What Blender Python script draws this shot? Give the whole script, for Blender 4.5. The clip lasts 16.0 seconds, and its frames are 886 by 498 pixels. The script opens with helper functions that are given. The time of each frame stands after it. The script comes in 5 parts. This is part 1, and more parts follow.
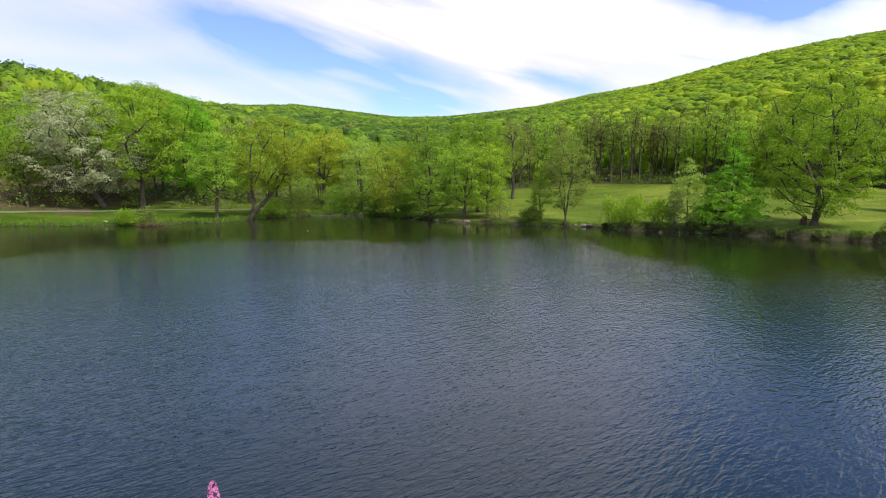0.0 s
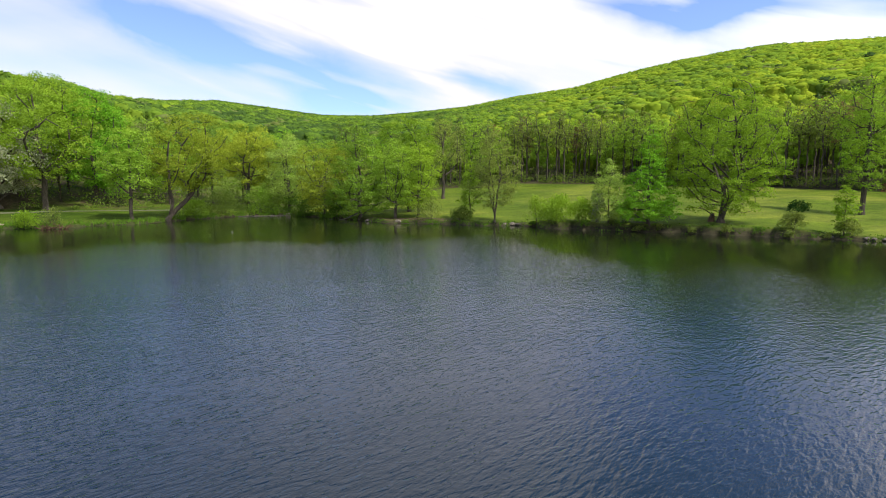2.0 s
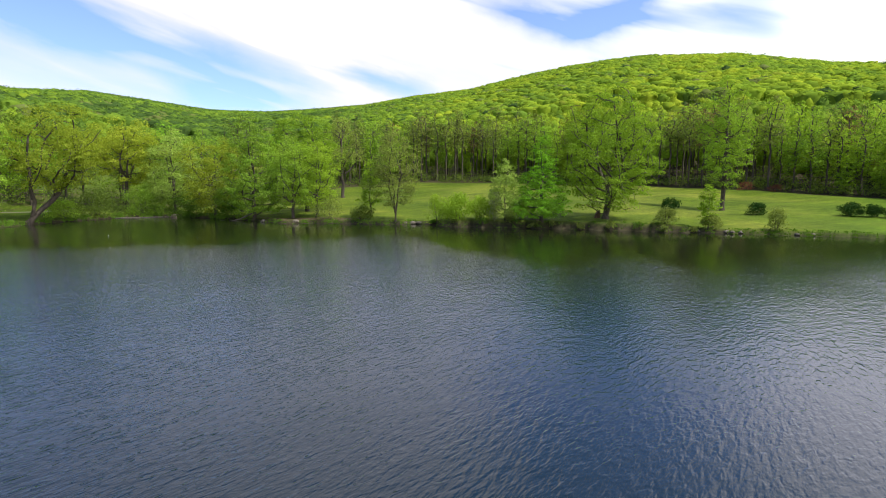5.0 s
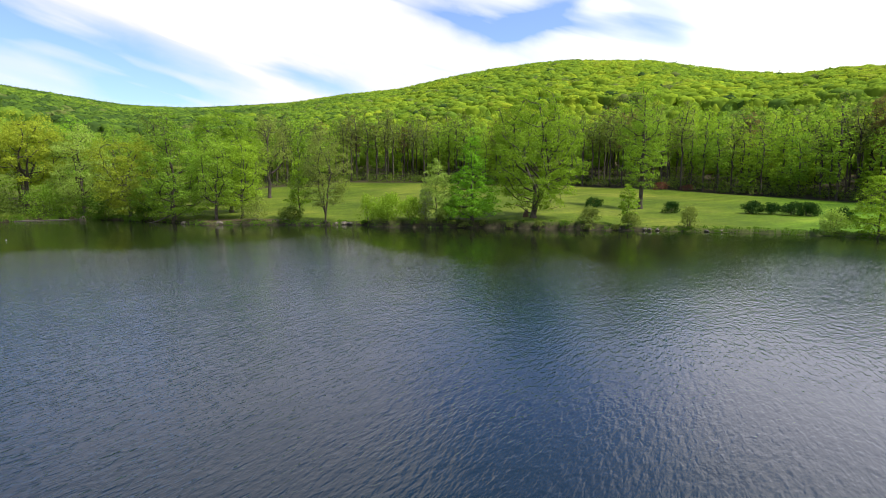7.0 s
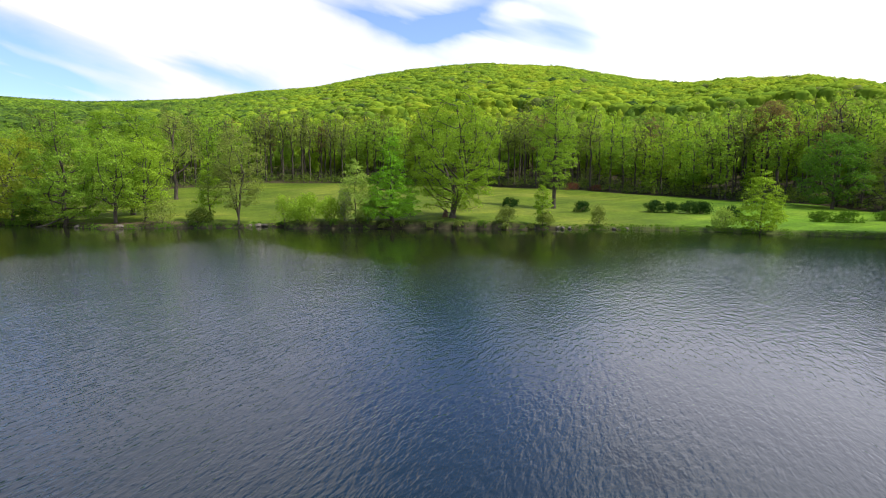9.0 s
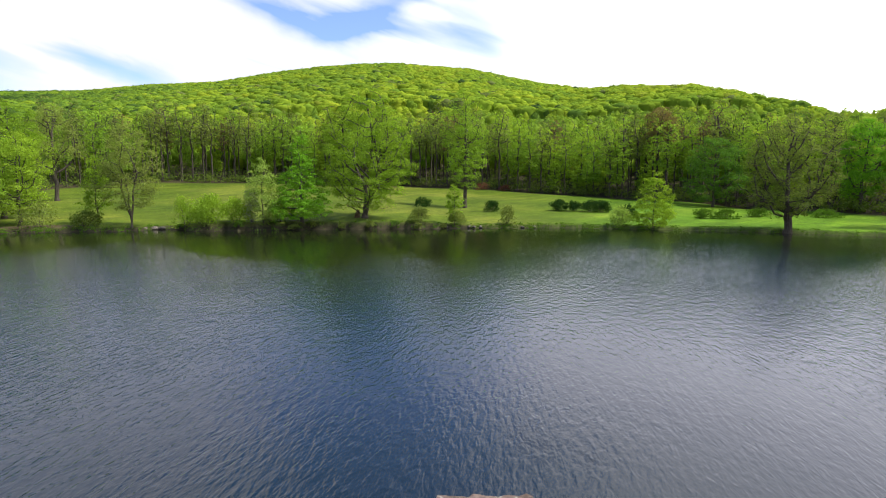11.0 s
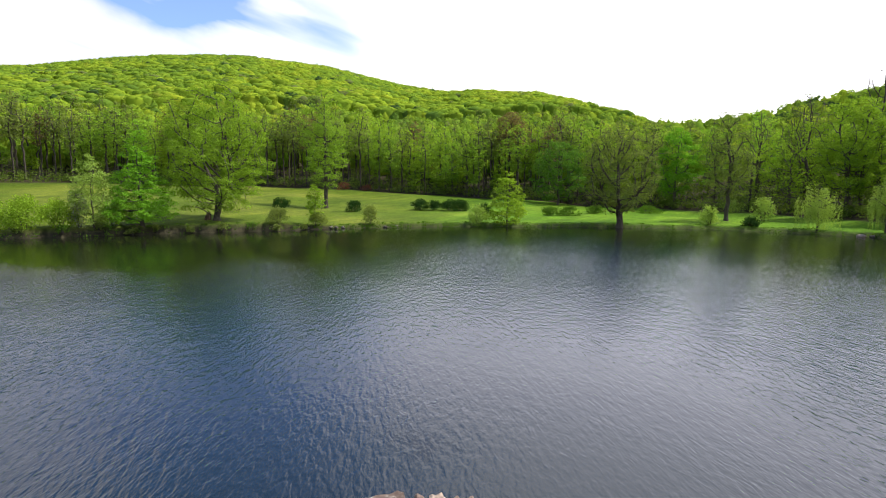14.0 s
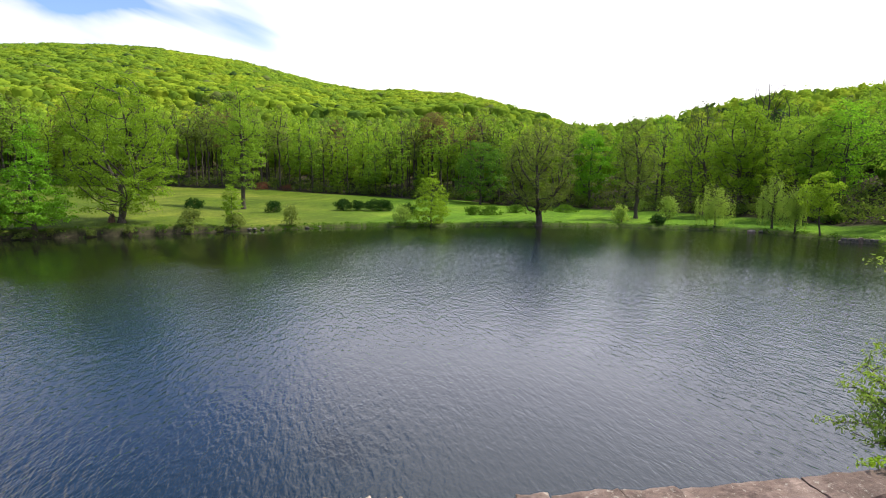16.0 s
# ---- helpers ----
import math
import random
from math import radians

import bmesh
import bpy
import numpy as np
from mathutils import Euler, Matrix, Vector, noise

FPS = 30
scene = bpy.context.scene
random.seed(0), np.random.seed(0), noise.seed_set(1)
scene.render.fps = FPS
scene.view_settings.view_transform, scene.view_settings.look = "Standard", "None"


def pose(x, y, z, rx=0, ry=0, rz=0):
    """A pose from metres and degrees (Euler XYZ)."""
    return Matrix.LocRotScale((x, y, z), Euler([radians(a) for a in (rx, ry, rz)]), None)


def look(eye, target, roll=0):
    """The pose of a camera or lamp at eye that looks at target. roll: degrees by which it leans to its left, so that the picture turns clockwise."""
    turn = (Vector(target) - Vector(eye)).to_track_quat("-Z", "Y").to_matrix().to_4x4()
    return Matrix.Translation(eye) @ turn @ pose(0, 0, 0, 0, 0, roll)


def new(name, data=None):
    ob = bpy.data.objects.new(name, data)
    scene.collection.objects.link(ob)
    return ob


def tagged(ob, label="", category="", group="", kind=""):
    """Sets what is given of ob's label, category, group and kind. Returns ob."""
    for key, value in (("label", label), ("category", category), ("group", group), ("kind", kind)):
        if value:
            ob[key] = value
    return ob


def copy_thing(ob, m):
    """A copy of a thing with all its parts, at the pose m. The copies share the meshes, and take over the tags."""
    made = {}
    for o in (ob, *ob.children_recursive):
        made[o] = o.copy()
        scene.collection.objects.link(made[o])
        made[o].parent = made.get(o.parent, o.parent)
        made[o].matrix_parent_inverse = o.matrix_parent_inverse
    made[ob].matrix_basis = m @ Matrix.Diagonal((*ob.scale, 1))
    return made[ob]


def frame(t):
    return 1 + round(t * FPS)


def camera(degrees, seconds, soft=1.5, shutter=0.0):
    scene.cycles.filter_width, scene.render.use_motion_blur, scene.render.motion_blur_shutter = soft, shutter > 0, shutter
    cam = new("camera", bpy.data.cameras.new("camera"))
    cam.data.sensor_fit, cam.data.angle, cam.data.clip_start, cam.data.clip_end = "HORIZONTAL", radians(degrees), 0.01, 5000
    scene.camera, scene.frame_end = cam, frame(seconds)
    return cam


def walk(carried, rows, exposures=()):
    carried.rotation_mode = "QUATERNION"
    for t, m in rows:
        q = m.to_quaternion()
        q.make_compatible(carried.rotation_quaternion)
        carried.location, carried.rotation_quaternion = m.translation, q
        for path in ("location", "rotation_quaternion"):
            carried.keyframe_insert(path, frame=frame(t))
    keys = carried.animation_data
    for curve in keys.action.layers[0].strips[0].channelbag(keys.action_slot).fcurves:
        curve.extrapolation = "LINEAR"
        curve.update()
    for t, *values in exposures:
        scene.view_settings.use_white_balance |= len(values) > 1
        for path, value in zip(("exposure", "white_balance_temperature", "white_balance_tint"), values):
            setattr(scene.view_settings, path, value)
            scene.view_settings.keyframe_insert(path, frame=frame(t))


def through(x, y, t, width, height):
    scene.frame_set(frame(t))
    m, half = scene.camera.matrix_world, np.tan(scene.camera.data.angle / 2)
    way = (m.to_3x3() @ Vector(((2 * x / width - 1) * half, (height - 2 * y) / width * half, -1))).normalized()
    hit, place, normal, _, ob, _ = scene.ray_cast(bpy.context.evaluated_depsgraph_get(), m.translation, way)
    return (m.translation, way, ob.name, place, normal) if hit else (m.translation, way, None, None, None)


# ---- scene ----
cam = camera(78.8, 16.0, soft=1.0)
# seconds, bearing, pitch: the camera stands in one place and turns to its right
TURNS = [
    (0.0, 0.00, -6.70),
    (0.5, 1.79, -6.71),
    (1.0, 3.59, -6.73),
    (1.5, 5.41, -6.74),
    (2.0, 7.31, -6.74),
    (2.5, 9.27, -6.78),
    (3.0, 11.19, -6.79),
    (3.5, 13.05, -6.80),
    (4.0, 14.75, -6.82),
    (6.5, 22.90, -6.87),
    (7.0, 25.06, -6.86),
    (7.5, 27.33, -6.84),
    (8.0, 29.60, -6.83),
    (10.5, 39.94, -6.80),
    (11.0, 42.79, -6.81),
    (11.5, 45.90, -6.81),
    (12.0, 48.81, -6.81),
    (12.5, 51.25, -6.82),
    (13.0, 53.39, -6.82),
    (13.5, 55.37, -6.83),
    (14.0, 57.31, -6.83),
    (14.5, 59.33, -6.85),
    (15.0, 61.41, -6.83),
    (15.5, 63.45, -6.84),
    (16.0, 65.36, -6.84),
]
walk(cam, [(t, pose(0, 0, 6.0, 90 + pitch, 0, -bearing)) for t, bearing, pitch in TURNS], exposures=[(0, 0.84), (5, 0.89), (11, 0.94), (16, 0.95)])

# ---- plan of the place: bearings in degrees from the first view, clockwise; distances from the eye ----
EYE_Z = 6.0
TERRACE_Z = 3.2
BEAR = np.array([-180, -120, -95, -70, -50, -39, -35, -31, -28, -26, -22, -18, -13, -8.5, -5, -1.5, 1, 6, 12, 16, 18, 24, 33, 40, 48, 57, 67, 78, 84, 90, 96, 100, 104, 108, 112, 116, 125, 180.0])
SHORE = np.array([1.5, 1.5, 30, 80, 102, 104, 98, 95, 91, 95, 96, 104, 112, 113, 102, 94, 86, 84.5, 80.5, 82, 76.5, 74.5, 73.5, 73, 75, 77, 77.5, 79.5, 80.5, 79.5, 78, 73.5, 69.5, 60, 20, 6, 1.5, 1.5])
EDGE_B = np.array([-180, -60, -39, -26, -18, -8, 0, 7, 14, 22, 40, 48, 60, 66, 72, 84, 94, 102, 112, 130, 180.0])
EDGE_R = np.array([40, 112, 116, 116, 119, 121, 118, 148, 160, 160, 150, 145, 138, 132, 122, 112, 98, 84, 70, 40, 40.0])
EDGE_Z = np.array([4.4, 2.8, 2.5, 1.7, 1.3, 0.9, 1.4, 5.0, 6.5, 6.5, 5.4, 4.5, 2.8, 2.5, 1.5, 1.0, 0.9, 0.9, 3.0, 4.4, 4.4])
TOP_B = np.array([-180, -60, -38.4, -34.7, -30.7, -27.6, -24, -20, -15, -10.6, -5, 0, 4, 9.7, 15.2, 20.5, 25.4, 29.8, 34, 38, 45.4, 50.3, 54, 57, 60.9, 67, 72, 76, 80, 84, 90, 96.6, 104, 115, 140, 180.0])
TOP_E = np.array([2, 8, 10.4, 10.1, 9.5, 8.8, 7.9, 7.7, 8.0, 7.6, 7.0, 7.05, 7.4, 8.0, 9.0, 9.6, 10.7, 11.5, 11.95, 12.15, 11.65, 10.65, 9.9, 9.5, 9.6, 9.3, 8.1, 7.0, 6.3, 6.6, 7.7, 8.6, 8.6, 8, 2, 2.0])
TOP_R = np.array([400, 240, 240, 245, 255, 280, 330, 420, 560, 640, 690, 700, 700, 690, 660, 620, 590, 570, 550, 530, 510, 500, 480, 460, 430, 360, 300, 260, 230, 210, 200, 200, 200, 220, 300, 400.0])


def smooth(u):
    u = np.clip(u, 0, 1)
    return u * u * (3 - 2 * u)


def along(b, xs, ys):
    return np.interp((np.asarray(b, float) + 180) % 360 - 180, xs, ys)


def shore_at(b):
    b = np.asarray(b, float)
    wob = 0.5 * np.sin(b * 3.1) + 0.35 * np.sin(b * 7.3 + 1) + 0.2 * np.sin(b * 17.9)
    return along(b, BEAR, SHORE) + wob * np.clip((along(b, BEAR, SHORE) - 20) / 60, 0, 1)


def rise(u):
    u = np.clip(u, 0, 1)
    return 0.55 * u ** 1.35 + 0.45 * (1 - (1 - u) ** 1.7)


CROWN_TOP = 8.0


def hill_height(b):
    """Ground height of the ridge, so that its tree tops stand at the skyline's elevation."""
    e, rt = np.tan(np.radians(along(b, TOP_B, TOP_E))), along(b, TOP_B, TOP_R)
    re, ze = along(b, EDGE_B, EDGE_R), along(b, EDGE_B, EDGE_Z)
    top = EYE_Z + rt * e - CROWN_TOP
    for _ in range(6):
        best = np.full(np.shape(top), -1.0)
        for u in np.linspace(0.3, 1, 15):
            r = re + u * (rt - re)
            best = np.maximum(best, (ze + (top - ze) * rise(u) + CROWN_TOP - EYE_Z) / r)
        top = top + (e - best) * rt
    return np.maximum(top, ze + 1)


def ground_at(b, r):
    """Height of the ground at a bearing and distance."""
    b, r = np.broadcast_arrays(np.asarray(b, float), np.asarray(r, float))
    s, re, ze, rt = shore_at(b), along(b, EDGE_B, EDGE_R), along(b, EDGE_B, EDGE_Z), along(b, TOP_B, TOP_R)
    re = np.maximum(re, s + 6)
    top = hill_height(b)
    lip = 0.5 + 0.5 * smooth((b - 16) / 4) * smooth((44 - b) / 4)
    bank = lip * smooth((r - s + 0.15) / 1.3)
    near = bank + (ze - lip) * np.clip((r - s - 1) / (re - s - 1), 0, 1) ** 1.1
    z = np.where(r < s, -np.minimum(1.6, (s - r) * 0.35), near)
    far = ze + (top - ze) * rise((r - re) / (rt - re))
    z = np.where(r > re, far, z)
    over = np.clip((r - rt) / (rt * 1.2), 0, 1)
    z = np.where(r > rt, top * (1 - 0.55 * smooth(over)), z)
    lump = 0.12 * np.sin(r * 0.21 + b * 0.33) + 0.1 * np.sin(r * 0.13 - b * 0.5)
    z = z + np.where((r > s + 4), lump * np.clip((r - s - 4) / 20, 0, 1), 0)
    back = np.where((b > 112) | (b < -100), 1.0, 0.0)
    z = np.where((back > 0) & (r > s), TERRACE_Z - 0.05 - np.clip(6 - r, 0, 6) * 0.06, z)
    return z


def spot(b, r):
    """Place on the ground at a bearing and distance."""
    a = math.radians(b)
    return (r * math.sin(a), r * math.cos(a), float(ground_at(b, r)))

# ---- sky, clouds and sun ----
SUN_BEARING, SUN_HEIGHT = 138.0, 58.0
world = bpy.data.worlds.new("sky")
scene.world = world
world.use_nodes = True
wt = world.node_tree
wt.nodes.clear()


def wnode(kind, **values):
    n = wt.nodes.new(kind)
    for key, value in values.items():
        n.inputs[key.replace("_", " ")].default_value = value
    return n


def wmath(op, a, b=None, clamp=False):
    n = wt.nodes.new("ShaderNodeMath")
    n.operation, n.use_clamp = op, clamp
    for socket, value in zip(n.inputs, (a, b)):
        if value is None:
            continue
        if isinstance(value, (int, float)):
            socket.default_value = value
        else:
            wt.links.new(value, socket)
    return n.outputs[0]


sky = wt.nodes.new("ShaderNodeTexSky")
sky.sky_type, sky.sun_disc = "NISHITA", False
sky.sun_elevation, sky.sun_rotation = radians(SUN_HEIGHT), radians(SUN_BEARING)
sky.air_density, sky.dust_density, sky.ozone_density = 1.0, 0.1, 3.0
coord = wt.nodes.new("ShaderNodeTexCoord")
split = wt.nodes.new("ShaderNodeSeparateXYZ")
wt.links.new(coord.outputs["Generated"], split.inputs[0])
dx, dy, dz = split.outputs
height = wmath("ADD", wmath("MAXIMUM", dz, 0.0), 0.12)
plane = wt.nodes.new("ShaderNodeCombineXYZ")
wt.links.new(wmath("DIVIDE", dx, height), plane.inputs[0])
wt.links.new(wmath("DIVIDE", dy, height), plane.inputs[1])
mapping = wt.nodes.new("ShaderNodeMapping")
mapping.inputs["Rotation"].default_value = (0, 0, radians(-32))
mapping.inputs["Scale"].default_value = (0.34, 0.85, 1)
mapping.inputs["Location"].default_value = (3.1, 1.35, 0)
wt.links.new(plane.outputs[0], mapping.inputs[0])
wisps = wt.nodes.new("ShaderNodeTexNoise")
wisps.inputs["Scale"].default_value, wisps.inputs["Detail"].default_value = 1.0, 7.0
wisps.inputs["Roughness"].default_value, wisps.inputs["Distortion"].default_value = 0.52, 0.5
wt.links.new(mapping.outputs[0], wisps.inputs["Vector"])
bearing = wmath("MULTIPLY", wmath("ARCTAN2", dx, dy), 180 / math.pi)
lift = wmath("MULTIPLY", wmath("ARCSINE", dz), 180 / math.pi)

slant = wt.nodes.new("ShaderNodeCombineXYZ")
wt.links.new(wmath("MULTIPLY", bearing, 0.045), slant.inputs[0])
wt.links.new(wmath("MULTIPLY", wmath("ADD", lift, wmath("MULTIPLY", bearing, 0.27)), 0.3), slant.inputs[1])
streaks = wt.nodes.new("ShaderNodeTexNoise")
streaks.inputs["Scale"].default_value, streaks.inputs["Detail"].default_value = 1.0, 4.0
streaks.inputs["Roughness"].default_value, streaks.inputs["Distortion"].default_value = 0.48, 0.4
wt.links.new(slant.outputs[0], streaks.inputs["Vector"])
ragged = wt.nodes.new("ShaderNodeTexNoise")
ragged.inputs["Scale"].default_value, ragged.inputs["Detail"].default_value = 1.6, 3.0
ragged.inputs["Roughness"].default_value, ragged.inputs["Distortion"].default_value = 0.45, 0.3
wt.links.new(slant.outputs[0], ragged.inputs["Vector"])

def broad_gap(b0, e0, thick, reach):
    """A wide soft thinning of the cover round bearing b0 at elevation e0."""
    off = wmath("ADD", wmath("SUBTRACT", bearing, b0), wmath("MULTIPLY", wmath("SUBTRACT", ragged.outputs[0], 0.5), reach * 2.4))
    across = wmath("DIVIDE", wmath("SUBTRACT", wmath("ADD", lift, wmath("MULTIPLY", wmath("SUBTRACT", ragged.outputs[0], 0.5), thick * 4.5)), e0), thick)
    far = wmath("DIVIDE", off, reach)
    return wmath("EXPONENT", wmath("MULTIPLY", wmath("ADD", wmath("MULTIPLY", across, across), wmath("MULTIPLY", far, far)), -1.0))


frayed = wt.nodes.new("ShaderNodeTexNoise")
frayed.inputs["Scale"].default_value, frayed.inputs["Detail"].default_value = 0.2, 5.0
frayed.inputs["Roughness"].default_value, frayed.inputs["Distortion"].default_value = 0.6, 0.3
flat = wt.nodes.new("ShaderNodeCombineXYZ")
wt.links.new(wmath("MULTIPLY", bearing, 0.55), flat.inputs[0])
wt.links.new(wmath("ADD", lift, wmath("MULTIPLY", bearing, 0.2)), flat.inputs[1])
wt.links.new(flat.outputs[0], frayed.inputs["Vector"])
frayed_rgb = wt.nodes.new("ShaderNodeSeparateColor")
wt.links.new(frayed.outputs["Color"], frayed_rgb.inputs[0])
drift_b = wmath("ADD", bearing, wmath("MULTIPLY", wmath("SUBTRACT", frayed_rgb.outputs[0], 0.5), 5.0))
drift_e = wmath("ADD", lift, wmath("MULTIPLY", wmath("SUBTRACT", frayed_rgb.outputs[1], 0.5), 2.6))


def gap(b0, e0, b1, e1, thick, deep):
    """A rift of blue in the clouds from one bearing and elevation to another, with soft frayed edges."""
    length = math.hypot(b1 - b0, e1 - e0)
    ub, ue = (b1 - b0) / length, (e1 - e0) / length
    pb, pe = wmath("SUBTRACT", drift_b, (b0 + b1) / 2), wmath("SUBTRACT", drift_e, (e0 + e1) / 2)
    run = wmath("DIVIDE", wmath("ADD", wmath("MULTIPLY", pb, ub), wmath("MULTIPLY", pe, ue)), length * 0.6)
    side = wmath("DIVIDE", wmath("SUBTRACT", wmath("MULTIPLY", pe, ub), wmath("MULTIPLY", pb, ue)), thick * 1.3)
    run = wmath("POWER", wmath("ABSOLUTE", run), 3.0)
    return wmath("MULTIPLY", wmath("EXPONENT", wmath("MULTIPLY", wmath("ADD", run, wmath("MULTIPLY", side, side)), -1.0)), deep)


# the cover thickens towards the sun and thins overhead; low down it is a bright sheet with a few rifts
toward = wmath("ADD", wmath("MULTIPLY", dx, math.sin(radians(105))), wmath("MULTIPLY", dy, math.cos(radians(105))))
veil = wmath("MULTIPLY", wmath("MAXIMUM", wmath("SUBTRACT", toward, 0.35), 0.0), 2.6)
thin = wmath("MULTIPLY", wmath("MAXIMUM", wmath("SUBTRACT", dz, 0.3), 0.0), -2.4)
cover = wmath("ADD", wmath("MULTIPLY", wmath("SUBTRACT", wisps.outputs[0], 0.48), 2.6), wmath("MULTIPLY", wmath("SUBTRACT", streaks.outputs[0], 0.48), 2.7))
high_up = wmath("MULTIPLY", wmath("SUBTRACT", dz, 0.3), 7.0, clamp=True)
cover = wmath("MULTIPLY", cover, wmath("ADD", wmath("MULTIPLY", high_up, 0.72), 0.28))
away = wmath("MULTIPLY", wmath("MINIMUM", wmath("ADD", toward, 0.4), 0.0), wmath("MULTIPLY", wmath("MAXIMUM", wmath("SUBTRACT", dz, 0.22), 0.0), 8.0))
cover = wmath("ADD", wmath("ADD", wmath("ADD", cover, veil), away), wmath("ADD", thin, 0.98))
rifts = [
    (-25.9, 15.9, -14.4, 13.1, 1.68, 1.00),
    (-17.6, 13.4, -0.8, 10.3, 2.16, 1.00),
    (-8.4, 7.7, 4.4, 9.0, 1.80, 0.90),
    (-41.6, 12.6, -27.8, 13.6, 1.44, 0.45),
    (-38.5, 9.7, -20.3, 10.6, 0.96, 0.40),
    (-22.4, 9.0, -10.7, 8.2, 0.84, 0.40),
    (7.0, 11.4, 16.2, 9.7, 1.02, 1.00),
    (10.0, 16.4, 15.5, 15.0, 1.32, 0.30),
    (22.0, 17.8, 33.4, 14.2, 1.00, 0.95),
    (31.7, 14.6, 39.5, 18.5, 1.00, 0.80),
    (44.3, 18.2, 49.2, 11.7, 3.00, 0.75),
    (65.3, 9.6, 68.7, 9.7, 0.60, 0.70),
    (85.5, 16.4, 89.9, 16.3, 0.84, 0.60),
]
gaps = gap(*rifts[0])
for row in rifts[1:]:
    gaps = wmath("ADD", gaps, gap(*row))
cover = wmath("SUBTRACT", cover, wmath("MULTIPLY", gaps, 1.15))
cover = wmath("SUBTRACT", cover, wmath("MULTIPLY", wmath("SUBTRACT", wmath("MULTIPLY", broad_gap(39, 31, 12, 18), 1.0), wmath("MULTIPLY", broad_gap(6, 25, 11, 14), 1.5)), 1.15))
mask = wmath("ADD", wmath("MULTIPLY", wmath("ADD", wmath("MULTIPLY", cover, 0.78), 0.06, clamp=True), 0.92), 0.05)
clear = wnode("ShaderNodeBackground", Strength=0.108)
tint = wt.nodes.new("ShaderNodeMix")
tint.data_type, tint.blend_type = "RGBA", "MULTIPLY"
tint.inputs["Factor"].default_value, tint.inputs[7].default_value = 1.0, (0.84, 0.9, 1.12, 1)
wt.links.new(sky.outputs[0], tint.inputs[6])
wt.links.new(tint.outputs[2], clear.inputs[0])
cloud = wnode("ShaderNodeBackground")
glare = wmath("MAXIMUM", wmath("ADD", wmath("MULTIPLY", toward, 0.5), wmath("MULTIPLY", dz, 0.5)), 0.0)
wt.links.new(wmath("ADD", 0.59, wmath("MULTIPLY", wmath("POWER", glare, 2.0), 1.7)), cloud.inputs["Strength"])
cloud.inputs[0].default_value = (0.99, 0.957, 1.0, 1)
blend = wt.nodes.new("ShaderNodeMixShader")
wt.links.new(mask, blend.inputs[0])
wt.links.new(clear.outputs[0], blend.inputs[1])
wt.links.new(cloud.outputs[0], blend.inputs[2])
wt.links.new(blend.outputs[0], wt.nodes.new("ShaderNodeOutputWorld").inputs[0])

sun = new("sun", bpy.data.lights.new("sun", "SUN"))
sun.data.energy, sun.data.angle, sun.data.color = 3.0, radians(0.6), (1.0, 0.95, 0.86)
sb, sh = radians(SUN_BEARING), radians(SUN_HEIGHT)
sun.matrix_world = look((60 * math.sin(sb), 60 * math.cos(sb), 80), (60 * math.sin(sb) - math.sin(sb) * math.cos(sh), 60 * math.cos(sb) - math.cos(sb) * math.cos(sh), 80 - math.sin(sh)))


# ---- materials ----
def shader(name):
    m = bpy.data.materials.new(name)
    m.use_nodes = True
    m.node_tree.nodes.clear()
    return m, m.node_tree


def link(t, a, b):
    t.links.new(a, b)


def noise_node(t, scale, detail=4.0, rough=0.55, vector=None, stretch=None):
    n = t.nodes.new("ShaderNodeTexNoise")
    n.inputs["Scale"].default_value, n.inputs["Detail"].default_value, n.inputs["Roughness"].default_value = scale, detail, rough
    if vector is None:
        vector = t.nodes.new("ShaderNodeTexCoord").outputs["Object"]
    if stretch:
        mp = t.nodes.new("ShaderNodeMapping")
        mp.inputs["Scale"].default_value = stretch
        link(t, vector, mp.inputs[0])
        vector = mp.outputs[0]
    link(t, vector, n.inputs["Vector"])
    return n.outputs["Fac"]


def ramp(t, fac, stops):
    n = t.nodes.new("ShaderNodeValToRGB")
    el = n.color_ramp.elements
    while len(el) < len(stops):
        el.new(0.5)
    for e, (p, c) in zip(el, stops):
        e.position, e.color = p, (*c, 1)
    link(t, fac, n.inputs[0])
    return n.outputs[0]


def mix_color(t, fac, a, b, blend="MIX"):
    n = t.nodes.new("ShaderNodeMix")
    n.data_type, n.blend_type = "RGBA", blend
    for socket, value in ((n.inputs["Factor"], fac), (n.inputs[6], a), (n.inputs[7], b)):
        if isinstance(value, (int, float)):
            socket.default_value = value
        elif isinstance(value, tuple):
            socket.default_value = (*value, 1)
        else:
            link(t, value, socket)
    return n.outputs[2]


def bump(t, height, strength, distance):
    n = t.nodes.new("ShaderNodeBump")
    n.inputs["Strength"].default_value, n.inputs["Distance"].default_value = strength, distance
    link(t, height, n.inputs["Height"])
    return n.outputs[0]


def finish(t, color, rough=0.8, normal=None, spec=0.3):
    p = t.nodes.new("ShaderNodeBsdfPrincipled")
    if isinstance(color, tuple):
        p.inputs["Base Color"].default_value = (*color, 1)
    else:
        link(t, color, p.inputs["Base Color"])
    if isinstance(rough, (int, float)):
        p.inputs["Roughness"].default_value = rough
    else:
        link(t, rough, p.inputs["Roughness"])
    p.inputs["Specular IOR Level"].default_value = spec
    if normal is not None:
        link(t, normal, p.inputs["Normal"])
    link(t, p.outputs[0], t.nodes.new("ShaderNodeOutputMaterial").inputs[0])
    return p


